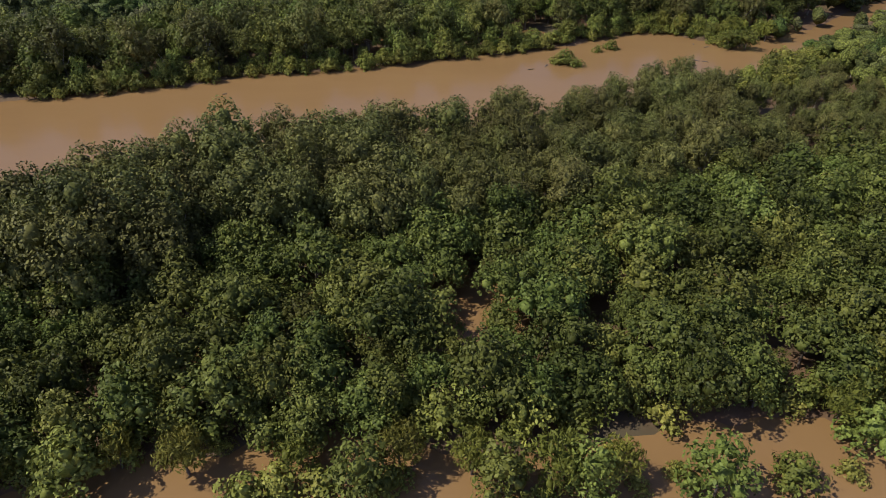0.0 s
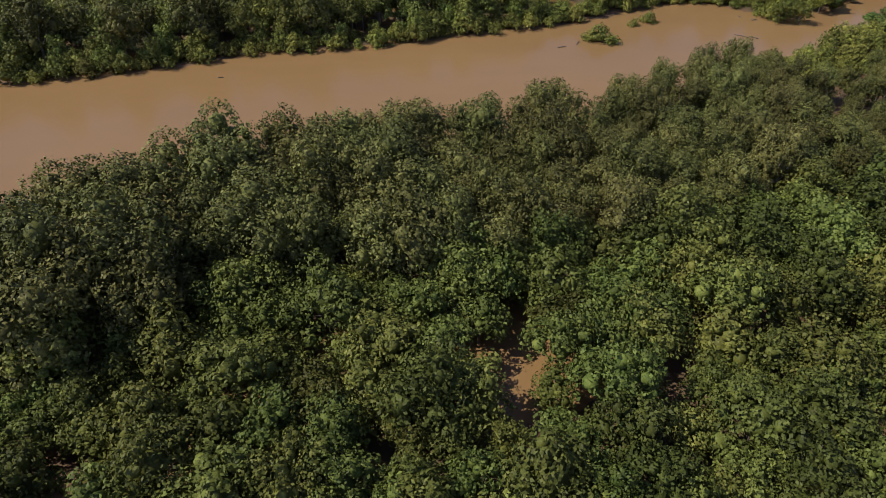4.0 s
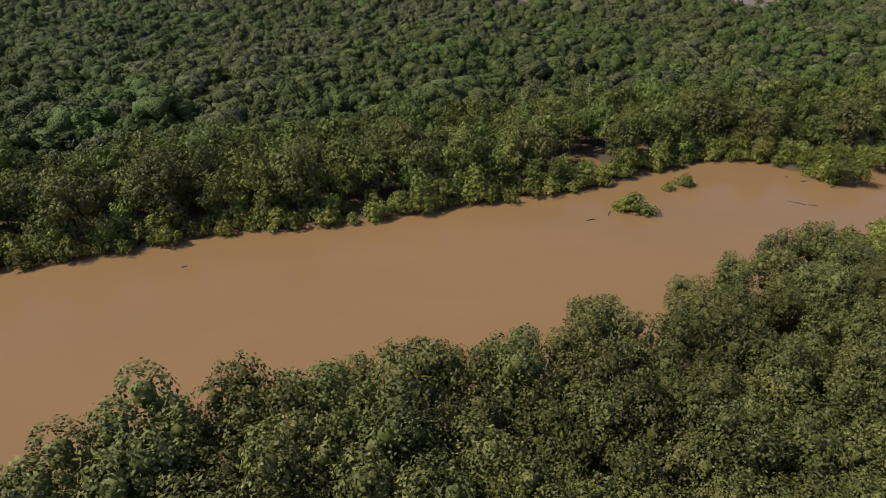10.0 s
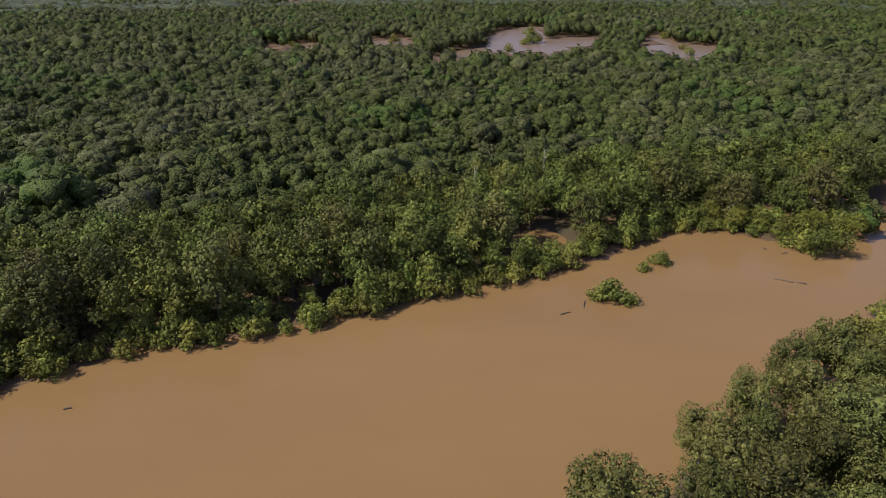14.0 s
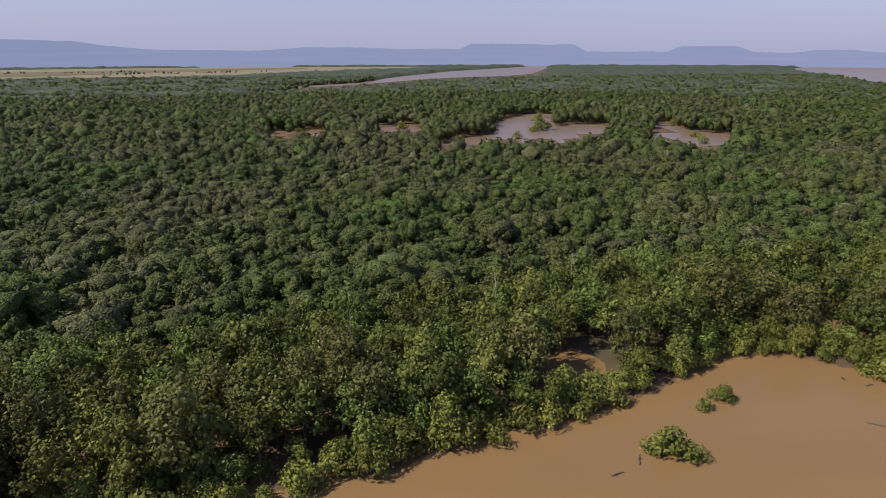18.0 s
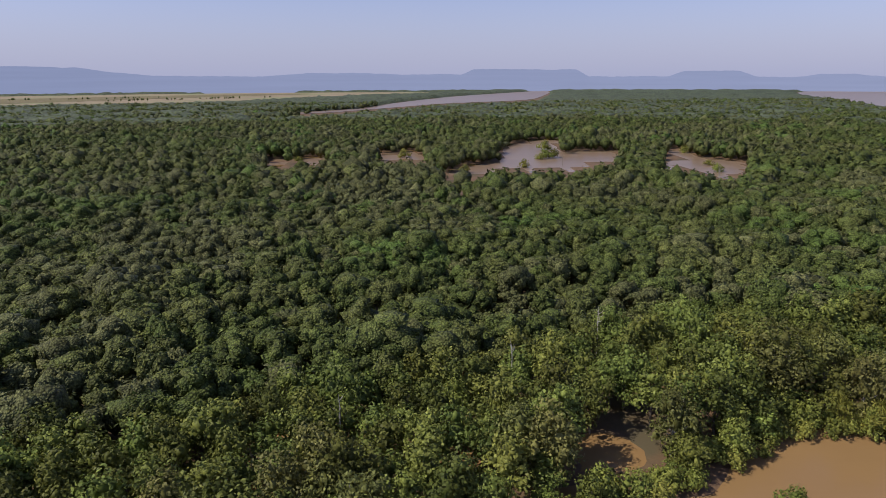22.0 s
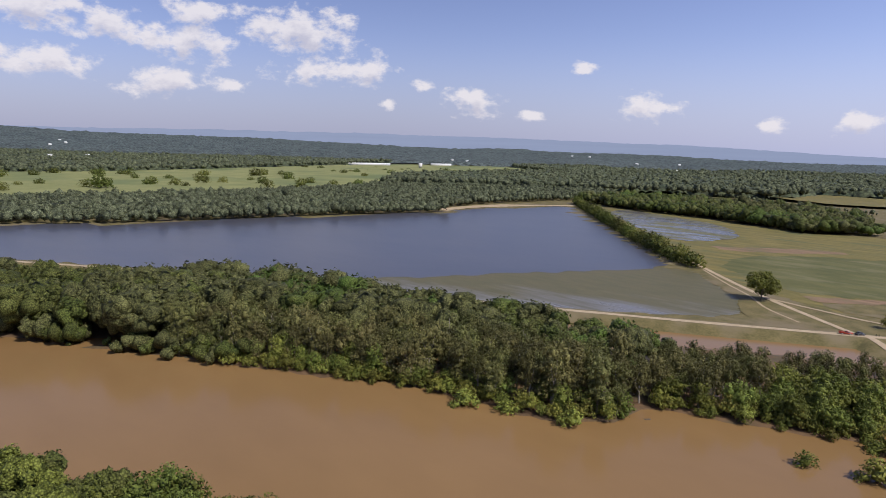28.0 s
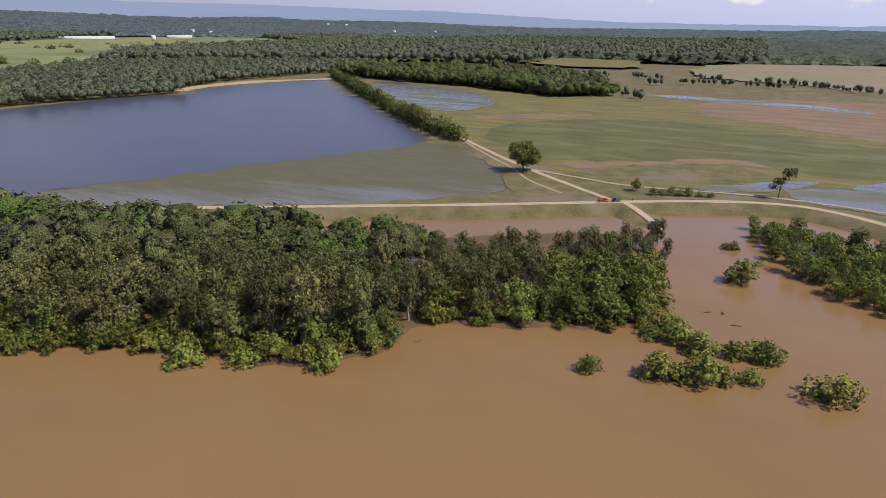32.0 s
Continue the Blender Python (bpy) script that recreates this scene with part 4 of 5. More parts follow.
ISLES = [(-27, 53, 0.9), (-23, 54, 0.8), (-17, 54, 0.9), (14, 53, 0.45), (33, 57, 0.5), (58, 57, 0.5), (43, -88, 0.9), (36, -88, 1.0), (40, -95, 1.1), (47, -104, 1.2), (44, -112, 1.1), (49, -122, 1.0), (-7, 55, 0.7), (47, 240, 1.0), (50, 238, 0.8), (44, 241, 0.7), (62, 256, 0.6), (68, 259, 0.7), (115, 263, 0.9), (118, 267, 1.0), (112, 268, 0.8), (158, 820, 1.7), (150, 812, 1.4), (168, 826, 1.5), (121, 753, 1.5), (178, 905, 1.8), (300, 745, 1.3), (285, 700, 1.2), (325, 850, 1.6), (10, 850, 1.5), (-100, 828, 1.3), (60, 722, 1.2),
         (54, -63, 0.85), (38, -68, 1.1), (34, -70, 0.9), (29, -70, 1.15), (24, -72, 0.8), (18, -74, 0.7), (17, -88, 1.15), (14, -87, 0.9), (22, -86, 0.9), (30, -85, 1.0), (1, -74, 1.5),
         (22, -143, 1.2), (28, -177, 0.55), (25, -177, 0.6), (16, -163, 0.55), (49, 56, 0.8), (27, 55, 0.5), (144, -22, 1.0), (131, -28, 1.0), (112, -36, 0.9)]
stand(elders, FORE, 55, 0.95, 1.15)
stand(elders, [(115, 259), (119, 262), (122, 258)], 63, 0.8, 1.05)
stand(elders, spread(lambda x, y: (y > along(x, RIVER_N) + 0.5) & (y < along(x, RIVER_N) + 8), (-70, 45, 85, 80), 6.6, 58), 58, 0.7, 1.1)
stand(bushes, low_places, 56, 0.9, 1.35)
for k, (x, y, s) in enumerate(ISLES):
    copy_thing(bushes[k % len(bushes)], pose(x, y, -0.9, 0, 0, 47 * k) @ Matrix.Diagonal((s * 1.45, s * 1.45, s * 1.3, 1)))
stand(willows, [(-46, 58), (-42, 66), (-36, 57), (-20, 58), (-48, 70), (24, 56), (4, 57), (-6, 58), (16, 55), (60, 66), (66, 70), (70, 64), (96, 285), (102, 280), (120, 272), (126, 275), (110, 280), (135, 270)], 20, 0.85, 1.15)
# the wood on the spit west of the ramp
SPIT = [(24, -212), (10, -160), (-6, -138), (-30, -120), (-75, -108), (-120, -110), (-100, -150), (-50, -180), (-14, -196), (6, -205)]
stand(elders, spread(lambda x, y: inside_poly(x, y, SPIT), (-60, -220, 30, -100), 6.5, 21), 22, 0.55, 1.0)
# hedge, single trees
HEDGE_TREES = resampled(HEDGE, 6.2)
hedge_kinds = [plant("hedge_tree", 160 + k, lambda r, h, w: broad_lobes(r, h, w, 0.12), h, w, "maple", 1.25, 7, 0.55, "round dark green tree in the hedge row", "tree", "trees of the hedge row") for k, (h, w) in enumerate([(9, 4.6), (10, 5.2), (8, 4.4)])]
stand(hedge_kinds, HEDGE_TREES, 23, 1.05, 1.6, 2.2)
field_kinds = [plant("pasture_tree", 170 + k, broad_lobes, h, w, "maple", 1.9, 7, 0.95, "round dark tree standing alone in the pasture", "tree", "trees in the pasture") for k, (h, w) in enumerate([(14, 8), (12, 7)])]
solo = plant("pecan_tree", 181, lambda r, h, w: broad_lobes(r, h, w, 0.14), 16.5, 9.4, "elder", 0.85, 12, 0.42, "large round pecan tree beside the farm track", "tree", "single trees")
solo.matrix_basis = pose(139, -268, 1.0)
small = plant("hawthorn_tree", 182, bush_lobes, 6.5, 3.2, "shrub", 0.7, 9, 0.35, "small round tree on the field edge", "tree", "single trees")
small.matrix_basis = pose(73, -250, 1.0)
snag = plant("leaning_tree", 183, lambda r, h, w: np.array([(-1, 0, 8, 2.2, 2.2, 1.8), (3.4, 0.6, 12, 3.0, 2.6, 2.6), (1.5, 0, 9.8, 1.6, 1.6, 1.4), (-3.0, 0.3, 5.2, 1.8, 1.6, 1.3), (5.2, 0, 13.4, 1.5, 1.5, 1.2)]), 13, 5, "cottonwood", 0.7, 9, 0.34, "leaning half-bare tree by the flooded field", "tree", "single trees")
snag.matrix_basis = pose(8, -267, 1.0, 0, 0, 200)
stand(bushes, [(64, -246), (60, -247), (56, -249), (52, -250), (48, -251), (43, -252), (38, -253)], 24, 0.7, 0.95)
r24 = np.random.default_rng(24)
stand(field_kinds, np.column_stack([r24.uniform(1080, 1740, 64), r24.uniform(-800, 300, 64)]), 25, 1.0, 1.8)
stand(field_kinds, np.column_stack([r24.uniform(1420, 1980, 34), r24.uniform(-1650, -900, 34)]), 26, 1.0, 1.9)
for kinds in (maples, poplars, ashes, planes, alders, willows, bushes, hedge_kinds, field_kinds, elders):
    retire(kinds)


# ---- woods too many to count ----
def dome(r, lumps, leaves, size, tall=False):
    """A crown of unit height for trees that close up into a canopy: a dome of uneven leafy lumps, a skirt under it, sprays over it."""
    w, rise_ = (0.25, 0.40) if tall else (0.33, 0.30)
    k = np.arange(lumps) + 0.5
    z = 1 - 1.25 * k / lumps
    a = 2.4 * k + r.uniform(0, 6.28) + 0.5 * r.normal(size=lumps)
    f = np.sqrt(np.maximum(0.02, 1 - z * z))
    out = r.uniform(0.62, 0.86, lumps)
    c = np.column_stack([w * out * f * np.cos(a), w * out * f * np.sin(a), 1 - rise_ + rise_ * (z * out) - 0.05])
    rad = w * 1.55 / math.sqrt(lumps) * r.uniform(0.85, 1.4, lumps)
    c, rad = np.vstack([c, (0, 0, 0.55)]), np.append(rad, w * 0.72)
    shape = np.column_stack([rad, rad, rad * 1.05])
    shape[-1, 2] = 0.34
    iv, jf = ICO1
    cv = c[:, None] + iv * shape[:, None] * (1 + 0.2 * r.normal(size=(lumps + 1, len(iv), 1)))
    cf = (jf[None] + (np.arange(lumps + 1) * len(iv))[:, None, None]).reshape(-1, 3)
    if not leaves:
        return cv.reshape(-1, 3), cf
    which = r.integers(lumps, size=leaves)
    e = r.normal(size=(leaves, 3)) + (0, 0, 0.7)
    e /= np.linalg.norm(e, axis=1)[:, None]
    p = c[which] + e * shape[which] * r.uniform(0.9, 1.3, (leaves, 1))
    n = e + (0, 0, 0.2) + 0.5 * r.normal(size=e.shape)
    n /= np.linalg.norm(n, axis=1)[:, None]
    t = np.cross(n, r.normal(size=n.shape))
    t /= np.linalg.norm(t, axis=1)[:, None]
    b, s = np.cross(n, t), size * r.uniform(0.6, 1.4, (leaves, 1))
    v = np.stack([p - t * s, p + t * s * 0.7 - b * s * 0.7 + n * s * 0.2, p + t * s * 0.7 + b * s * 0.7 + n * s * 0.2], 1).reshape(-1, 3)
    return joined([(v, np.arange(leaves * 3).reshape(-1, 3)), (cv.reshape(-1, 3), cf)])


def spire(r, leaves, size):
    """A crown of unit height seen from far away: one uneven leafy mass with sprays."""
    iv, jf = ICO1
    shape = np.array((r.uniform(0.26, 0.36), r.uniform(0.26, 0.36), r.uniform(0.36, 0.44)))
    v = iv * shape * (1 + 0.24 * r.normal(size=(len(iv), 1))) + (0, 0, 0.58)
    e = r.normal(size=(leaves, 3)) + (0, 0, 0.6)
    e /= np.linalg.norm(e, axis=1)[:, None]
    p = e * shape * r.uniform(0.85, 1.25, (leaves, 1)) + (0, 0, 0.58)
    t = np.cross(e + 0.4 * r.normal(size=e.shape), r.normal(size=e.shape))
    t /= np.linalg.norm(t, axis=1)[:, None]
    b, s = np.cross(e, t), size * r.uniform(0.6, 1.4, (leaves, 1))
    q = np.stack([p - t * s, p + t * s * 0.7 - b * s * 0.7, p + t * s * 0.7 + b * s * 0.7], 1).reshape(-1, 3)
    return joined([(q, np.arange(leaves * 3).reshape(-1, 3)), (v, jf)])


def wood_variants(lumps, leaves, size, seed, tall):
    return [dome(np.random.default_rng(seed + k), lumps, leaves, size, k < tall) for k in range(6)]


def wood(name, places, heights, variants, seed, mat="wood", label="", base=0.0, least=0.0):
    r = np.random.default_rng(seed)
    pieces = []
    for (x, y), h, b in zip(places, heights, np.broadcast_to(base, len(places))):
        v, f = variants[r.integers(len(variants))]
        a = r.uniform(0, 6.28)
        c, s = math.cos(a), math.sin(a)
        w = r.uniform(0.75, 1.3) * max(1.0, least / h)
        q = np.column_stack([(v[:, 0] * c - v[:, 1] * s) * h * w + x, (v[:, 0] * s + v[:, 1] * c) * h * w + y, v[:, 2] * h + b])
        pieces.append((q, f))
    me = mesh(name, *joined(pieces), mat)
    if mat in ("wood", "lightwood"):
        # other kinds of tree stand among them, each with its own green
        for other in ("oakwood", "greywood") if mat == "wood" else ("wood", "greywood"):
            me.materials.append(MAT[other])
        at = np.asarray(places)
        mood = lattice(at[:, 0], at[:, 1], 110, 71) + 0.5 * lattice(at[:, 0], at[:, 1], 40, 72) + 0.55 * np.random.default_rng(seed + 900).normal(size=len(at))
        kind_of = np.where(mood > 0.35, 1, np.where(mood < -0.45, 2, 0))
        me.polygons.foreach_set("material_index", np.repeat(kind_of, [len(f) for _, f in pieces]).astype(np.int32))
    return tagged(new(name, me), label, "woodland", kind="stuff")


def clear(x, y, polys):
    """No pool here, nor drowned ground on its near shore."""
    ok = np.ones(np.shape(x), bool)
    for p in polys:
        for k in (1.0, 1.05) if p is RIGHT_LAKE else (1.0, 1.06, 1.12, 1.18, 1.23):
            ok &= ~inside_poly(-9 + (x + 9) * k, 159 + (y - 159) * k, p)
    return ok


WATERS = PONDS + [FAR_RIVER, RIGHT_LAKE]
mid = wood_variants(9, 150, 0.042, 300, 3)
leafy = wood_variants(12, 420, 0.032, 380, 2)
low = wood_variants(3, 44, 0.06, 320, 2)
tiny = [spire(np.random.default_rng(340 + k), 22, 0.10) for k in range(8)]
speck = [spire(np.random.default_rng(360 + k), 8, 0.13) for k in range(8)]
rough_h = lambda p, s: 13.5 + 2.6 * lattice(p[:, 0], p[:, 1], 45, s) + 2.3 * np.random.default_rng(s).normal(size=len(p))
p = spread(lambda x, y: (on_far_bank(x, y, 62, 400) | ((x < -175) & on_far_bank(x, y, 4, 400)) | ((x > 185) & on_far_bank(x, y, 3, 400))) & (np.abs(x) < 140 + 0.85 * (y - 100)) & (y < 560) & clear(x, y, PONDS), (-420, 100, 520, 560), 7.8, 31)
wood("north_woodland", p, rough_h(p, 1), mid, 32, least=12.0, label="dense mixed green woodland behind the far bank")
p = spread(lambda x, y: (y >= 560) & (np.abs(x - 120) < 130 + 0.80 * (y - 60)) & clear(x, y, WATERS), (-1000, 560, 1300, 1350), 9.6, 33)
wood("distant_woodland", p, rough_h(p, 2), tiny, 34, least=12.5, label="wide distant green woodland around flood ponds")
p = spread(lambda x, y: (y >= 1345) & (np.abs(x - 120) < 130 + 0.75 * (y - 60)) & clear(x, y, WATERS) & ~inside_poly(x, y, NFIELD), (-1700, 1345, 2000, 2300), 15.0, 46)
wood("faraway_woodland", p, rough_h(p, 6), speck, 47, least=18.0, label="far green woodland in summer haze")
p = spread(lambda x, y: on_island(x, y, 0, 1) & (((x < -105) & (x > -210)) | ((x > 140) & (x < 300))), (-330, -80, 640, 520), 7.6, 35)
wood("island_woodland", p, rough_h(p, 3) * np.where((p[:, 0] > 0) & (p[:, 1] > along(p[:, 0], CHUTE_S) - 26), 0.42, 0.74), leafy, 36, "lightwood", least=11.0, label="dense green woodland on the flooded island")
p = levee_trees[~near_row & ~back_row]
wood("levee_woodland_back", p, np.interp(p[:, 0], [60, 110, 150, 200, 300], [7.5, 10.0, 14.5, 19.0, 21.0]) + 2.2 * np.random.default_rng(9).normal(size=len(p)), mid, 45, label="tall green woodland between river and levee")
p = spread(lambda x, y: on_island(x, y, 0, 1) & (x >= 300) & (x < 1500), (290, 100, 1500, 1300), 13.0, 59)
wood("island_woodland_east", p, rough_h(p, 7) * 0.78, low, 60, "lightwood", label="dense green woodland along the flooded river", least=12.0)
p = spread(lambda x, y: in_levee_wood(x, y, 3, 260) & (x > 325), (320, 0, 1700, 1100), 11.0, 37)
far_off = p[:, 0] > 560
wood("levee_woodland", p[far_off], rough_h(p[far_off], 4) * 1.1, low, 38, label="green woodland between river and levee")
wood("levee_woodland_middle", p[~far_off], rough_h(p[~far_off], 4) * 1.1, leafy, 61, label="dense green woodland between river and levee")
shore = lambda line, x0, x1, off: np.column_stack([np.arange(x0, x1, 3.2), along(np.arange(x0, x1, 3.2), line) + off]) + np.random.default_rng(x0).normal(size=(len(np.arange(x0, x1, 3.2)), 2)) * 2.0
p = np.vstack([shore(RIVER_S, 225, 760, -2.0), shore(RIVER_N, 145, 620, 2.0), shore(CHUTE_N, 132, 330, 2.0), shore(RIVER_S, 250, 760, -5.5)])
p = p[lattice(p[:, 0], p[:, 1], 13, 33) > -0.45]
wood("shore_thicket", p, 5.8 + 2.0 * np.random.default_rng(13).normal(size=len(p)), low, 62, label="light green thicket hanging over the water's edge", base=-1.0)
SHORE_WOOD = [(714, -80), (693, -200), (669, -343), (632, -486), (672, -506), (700, -620), (690, -800), (640, -960), (900, -1250), (1390, -1500), (1380, -1000), (1310, -940), (1110, -720), (1040, -560), (1020, -300), (1010, 350), (830, 250), (820, 135), (760, 10)]
p = spread(lambda x, y: inside_poly(x, y, SHORE_WOOD), (600, -1500, 1400, 400), 10.0, 39)
p = np.vstack([p, resampled([(716, -80), (695, -200), (671, -343), (634, -486)], 9.0)])
wood("lakeside_woodland", p, rough_h(p, 5) * 0.9, tiny, 40, "darkwood", least=13.0, label="belt of dark green woodland along the lake", base=1.5)
FIELD_WOOD = [(560, -785), (368, -740), (235, -672), (172, -720), (230, -850), (320, -980), (520, -1000), (640, -960), (660, -850)]
p = spread(lambda x, y: inside_poly(x, y, FIELD_WOOD), (160, -1010, 680, -660), 8.6, 41)
wood("field_woodland", p, 13 + 2 * np.random.default_rng(5).normal(size=len(p)), low, 42, "wood", label="green copse between the fields", base=1.0)
lines = [[(170, -735), (140, -690)], [(-129, -890), (-27, -1010), (103, -1060)], [(150, -1470), (-220, -1590)], [(-420, -985), (-129, -895)], [(160, -900), (90, -960), (-20, -930)], [(160, -1010), (330, -1080), (640, -1300)], [(-420, -1290), (-200, -1330)]]
p = np.vstack([resampled(l, 5.0) for l in lines])
p = p + np.random.default_rng(10).normal(size=p.shape) * 5
p = p[lattice(p[:, 0], p[:, 1], 45, 9) > -0.35]
wood("field_treeline", p, 7.5 + 1.6 * np.random.default_rng(6).normal(size=len(p)), tiny, 43, "darkwood", label="thin lines of trees between far fields", base=2.0)
p = np.vstack([resampled(l, 11.0) + np.random.default_rng(8).normal(size=(len(resampled(l, 11.0)), 2)) * 9 for l in [[(-1900, 3100), (-1100, 3400)], [(-1100, 2900), (-560, 3350)], [(-2500, 2700), (-1700, 3300)]]])
p = p[lattice(p[:, 0], p[:, 1], 70, 15) > -0.3]
wood("valley_treeline", p, 9 + 2.5 * np.random.default_rng(12).normal(size=len(p)), speck, 44, label="thin lines of trees in the far valley", base=2.0)


def canopy(name, r0, r1, a0, a1, test, seed, label, mat="farwood", height_of=None, step=9.0):
    """Treetops seen from afar: one uneven sheet round the place."""
    rr = [r0]
    while rr[-1] < r1:
        rr.append(rr[-1] * 1.011)
    rr = np.array(rr)
    aa = np.linspace(radians(a0), radians(a1), int(radians(a1 - a0) * r0 / step))
    A, R = np.meshgrid(aa, rr)
    x, y = -R * np.sin(A), R * np.cos(A) + 120
    n = np.random.default_rng(seed)
    z = 12 + 3.0 * lattice(x, y, 60, seed) + 3.0 * lattice(x, y, 17, seed + 1) + 1.8 * n.normal(size=x.shape)
    if height_of:
        z = z + height_of(x, y)
    i = np.arange(x.size).reshape(x.shape)
    f = np.stack([i[:-1, :-1], i[1:, :-1], i[1:, 1:], i[:-1, 1:]], -1).reshape(-1, 4)
    c = np.stack([x.ravel(), y.ravel()], 1)[f].mean(1)
    used = test(c[:, 0], c[:, 1])
    edge = np.zeros(x.size, bool)
    edge[f[~used].ravel()] = True
    edge[i[0]] = edge[i[:, 0]] = edge[i[:, -1]] = True
    z = np.where(edge.reshape(z.shape), z - 13.5, z)
    f = f[used]
    return tagged(new(name, mesh(name, np.column_stack([x.ravel(), y.ravel(), z.ravel()]), f, mat)), label, "woodland", kind="stuff")


canopy("far_canopy", 1250, 4650, -75, 60, lambda x, y: clear(x, y, [FAR_RIVER, RIGHT_LAKE]) & ~inside_poly(x, y, NFIELD) & (y > 300), 51, "hazy green forest of the far valley")


def HILL(x, y):
    """Rising wooded hills, higher towards the east."""
    d = np.hypot(x, y - 120)
    crest = np.interp(np.degrees(np.arctan2(-x, y - 120)) - 360 * (x < 0), [-230, -165, -150, -134, -104, -92, -70], [60, 62, 84, 108, 145, 180, 198])
    az = np.degrees(np.arctan2(-x, y - 120)) - 360 * (x < 0)
    return np.interp(az, [-90, -50], [1, 0]) * (np.clip((d - 850) * 0.012, 0, 24) + np.clip((d - 2600) / 2000, 0, 1) ** 1.3 * (crest - 24) + 9 * lattice(x, y, 420, 8) * (d > 2700))


SOUTH = lambda x, y: clear(x, y, [RIGHT_LAKE]) & ~inside_poly(x, y, [(1000, 450), (1010, -300), (1020, -560), (1090, -720), (1300, -940), (1380, -1000), (1390, -1750), (1950, -2150), (2250, -1750), (2120, -1250), (1880, -700), (1760, -350), (1750, 500)]) & (behind_levee(x, y) | (y > 330)) & ~inside_poly(x, y, [(103, -1073), (-27, -1031), (-129, -905), (-420, -1000), (-500, -1500), (-220, -1560), (142, -1448)]) & ~((x < 450) & (y > -1480) & (x > -900)) & ~inside_poly(x, y, STRIP_1) & ~inside_poly(x, y, STRIP_2)
canopy("south_canopy", 1500, 2900, -230, -52, SOUTH, 52, "wooded country beyond the pastures", "farwood", HILL)
p = spread(lambda x, y: SOUTH(x, y) & (np.hypot(x, y - 120) > 1450) & (np.hypot(x, y - 120) < 2900) & (np.degrees(np.arctan2(-x, y - 120)) < -66), (-500, -2900, 2900, 1200), 20.0, 48)
wood("pasture_woodland", p, 16 + 2.5 * np.random.default_rng(11).normal(size=len(p)), speck, 49, "darkwood", label="dark green woodland beyond the pastures", base=HILL(p[:, 0], p[:, 1]) + 1.0, least=22.0)
canopy("hill_canopy", 2890, 4650, -230, -52, lambda x, y: clear(x, y, [RIGHT_LAKE]), 53, "wooded hills below the skyline with blue-green haze painted in", "hazewood", HILL, 14.0)


def ridge(name, radius, a0, a1, tops, colour, strength, seed, label):
    """A far range of hills on the skyline, its blue haze put in as glow."""
    aa = np.linspace(a0, a1, 520)
    top = np.interp(aa, [q[0] for q in tops], [q[1] for q in tops]) + 3 * lattice(aa, aa * 0, 1.3, seed) + 2 * lattice(aa, aa * 0, 0.35, seed + 1)
    x, y = -radius * np.sin(np.radians(aa)), radius * np.cos(np.radians(aa)) + 120
    v = np.vstack([np.column_stack([x, y, np.zeros(520) - 5]), np.column_stack([x * 1.01, y * 1.01, top])])
    f = [[k, k + 1, 521 + k, 520 + k] for k in range(519)]
    return tagged(new(name, mesh(name, v, f, haze_glow_material(name, colour, strength))), label, "hills", kind="structure")


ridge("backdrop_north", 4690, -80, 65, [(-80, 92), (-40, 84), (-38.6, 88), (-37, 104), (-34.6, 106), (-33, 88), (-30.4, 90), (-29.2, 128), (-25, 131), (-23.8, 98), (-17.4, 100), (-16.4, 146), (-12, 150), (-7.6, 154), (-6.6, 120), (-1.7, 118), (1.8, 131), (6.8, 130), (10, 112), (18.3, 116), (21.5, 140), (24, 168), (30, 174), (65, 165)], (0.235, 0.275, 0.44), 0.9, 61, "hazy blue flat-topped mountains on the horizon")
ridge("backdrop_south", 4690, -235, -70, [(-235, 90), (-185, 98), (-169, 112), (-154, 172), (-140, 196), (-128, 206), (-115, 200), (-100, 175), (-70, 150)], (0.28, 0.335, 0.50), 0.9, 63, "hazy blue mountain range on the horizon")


# ---- buildings and vehicles ----
def box(x0, y0, z0, x1, y1, z1):
    v = np.array([(x, y, z) for z in (z0, z1) for y in (y0, y1) for x in (x0, x1)], float)
    f = [(0, 2, 3, 1), (4, 5, 7, 6), (0, 1, 5, 4), (2, 6, 7, 3), (0, 4, 6, 2), (1, 3, 7, 5)]
    return v, np.array(f)


def gable(l, w, z0, z1):
    v = np.array([(-l, -w, z0), (l, -w, z0), (l, w, z0), (-l, w, z0), (-l, 0, z1), (l, 0, z1)], float)
    return v, np.array([(0, 1, 5), (0, 5, 4), (2, 3, 4), (2, 4, 5), (0, 4, 3), (1, 2, 5)])


def barn(x, y, length, width, turn, label):
    z = 1 + max(0, (math.hypot(x, y + 100) - 850) * 0.012) + 1.0
    ob = tagged(new("barn"), label, "barn", "long farm barns")
    ob.matrix_basis = pose(x, y, z, 0, 0, turn)
    part("wall", box(-length / 2, -width / 2, -2, length / 2, width / 2, 4.5), "wall", ob)
    part("roof", gable(length / 2 + 1, width / 2 + 1, 4.5, 9.0), "metal", ob, "pale metal roof")
    return ob


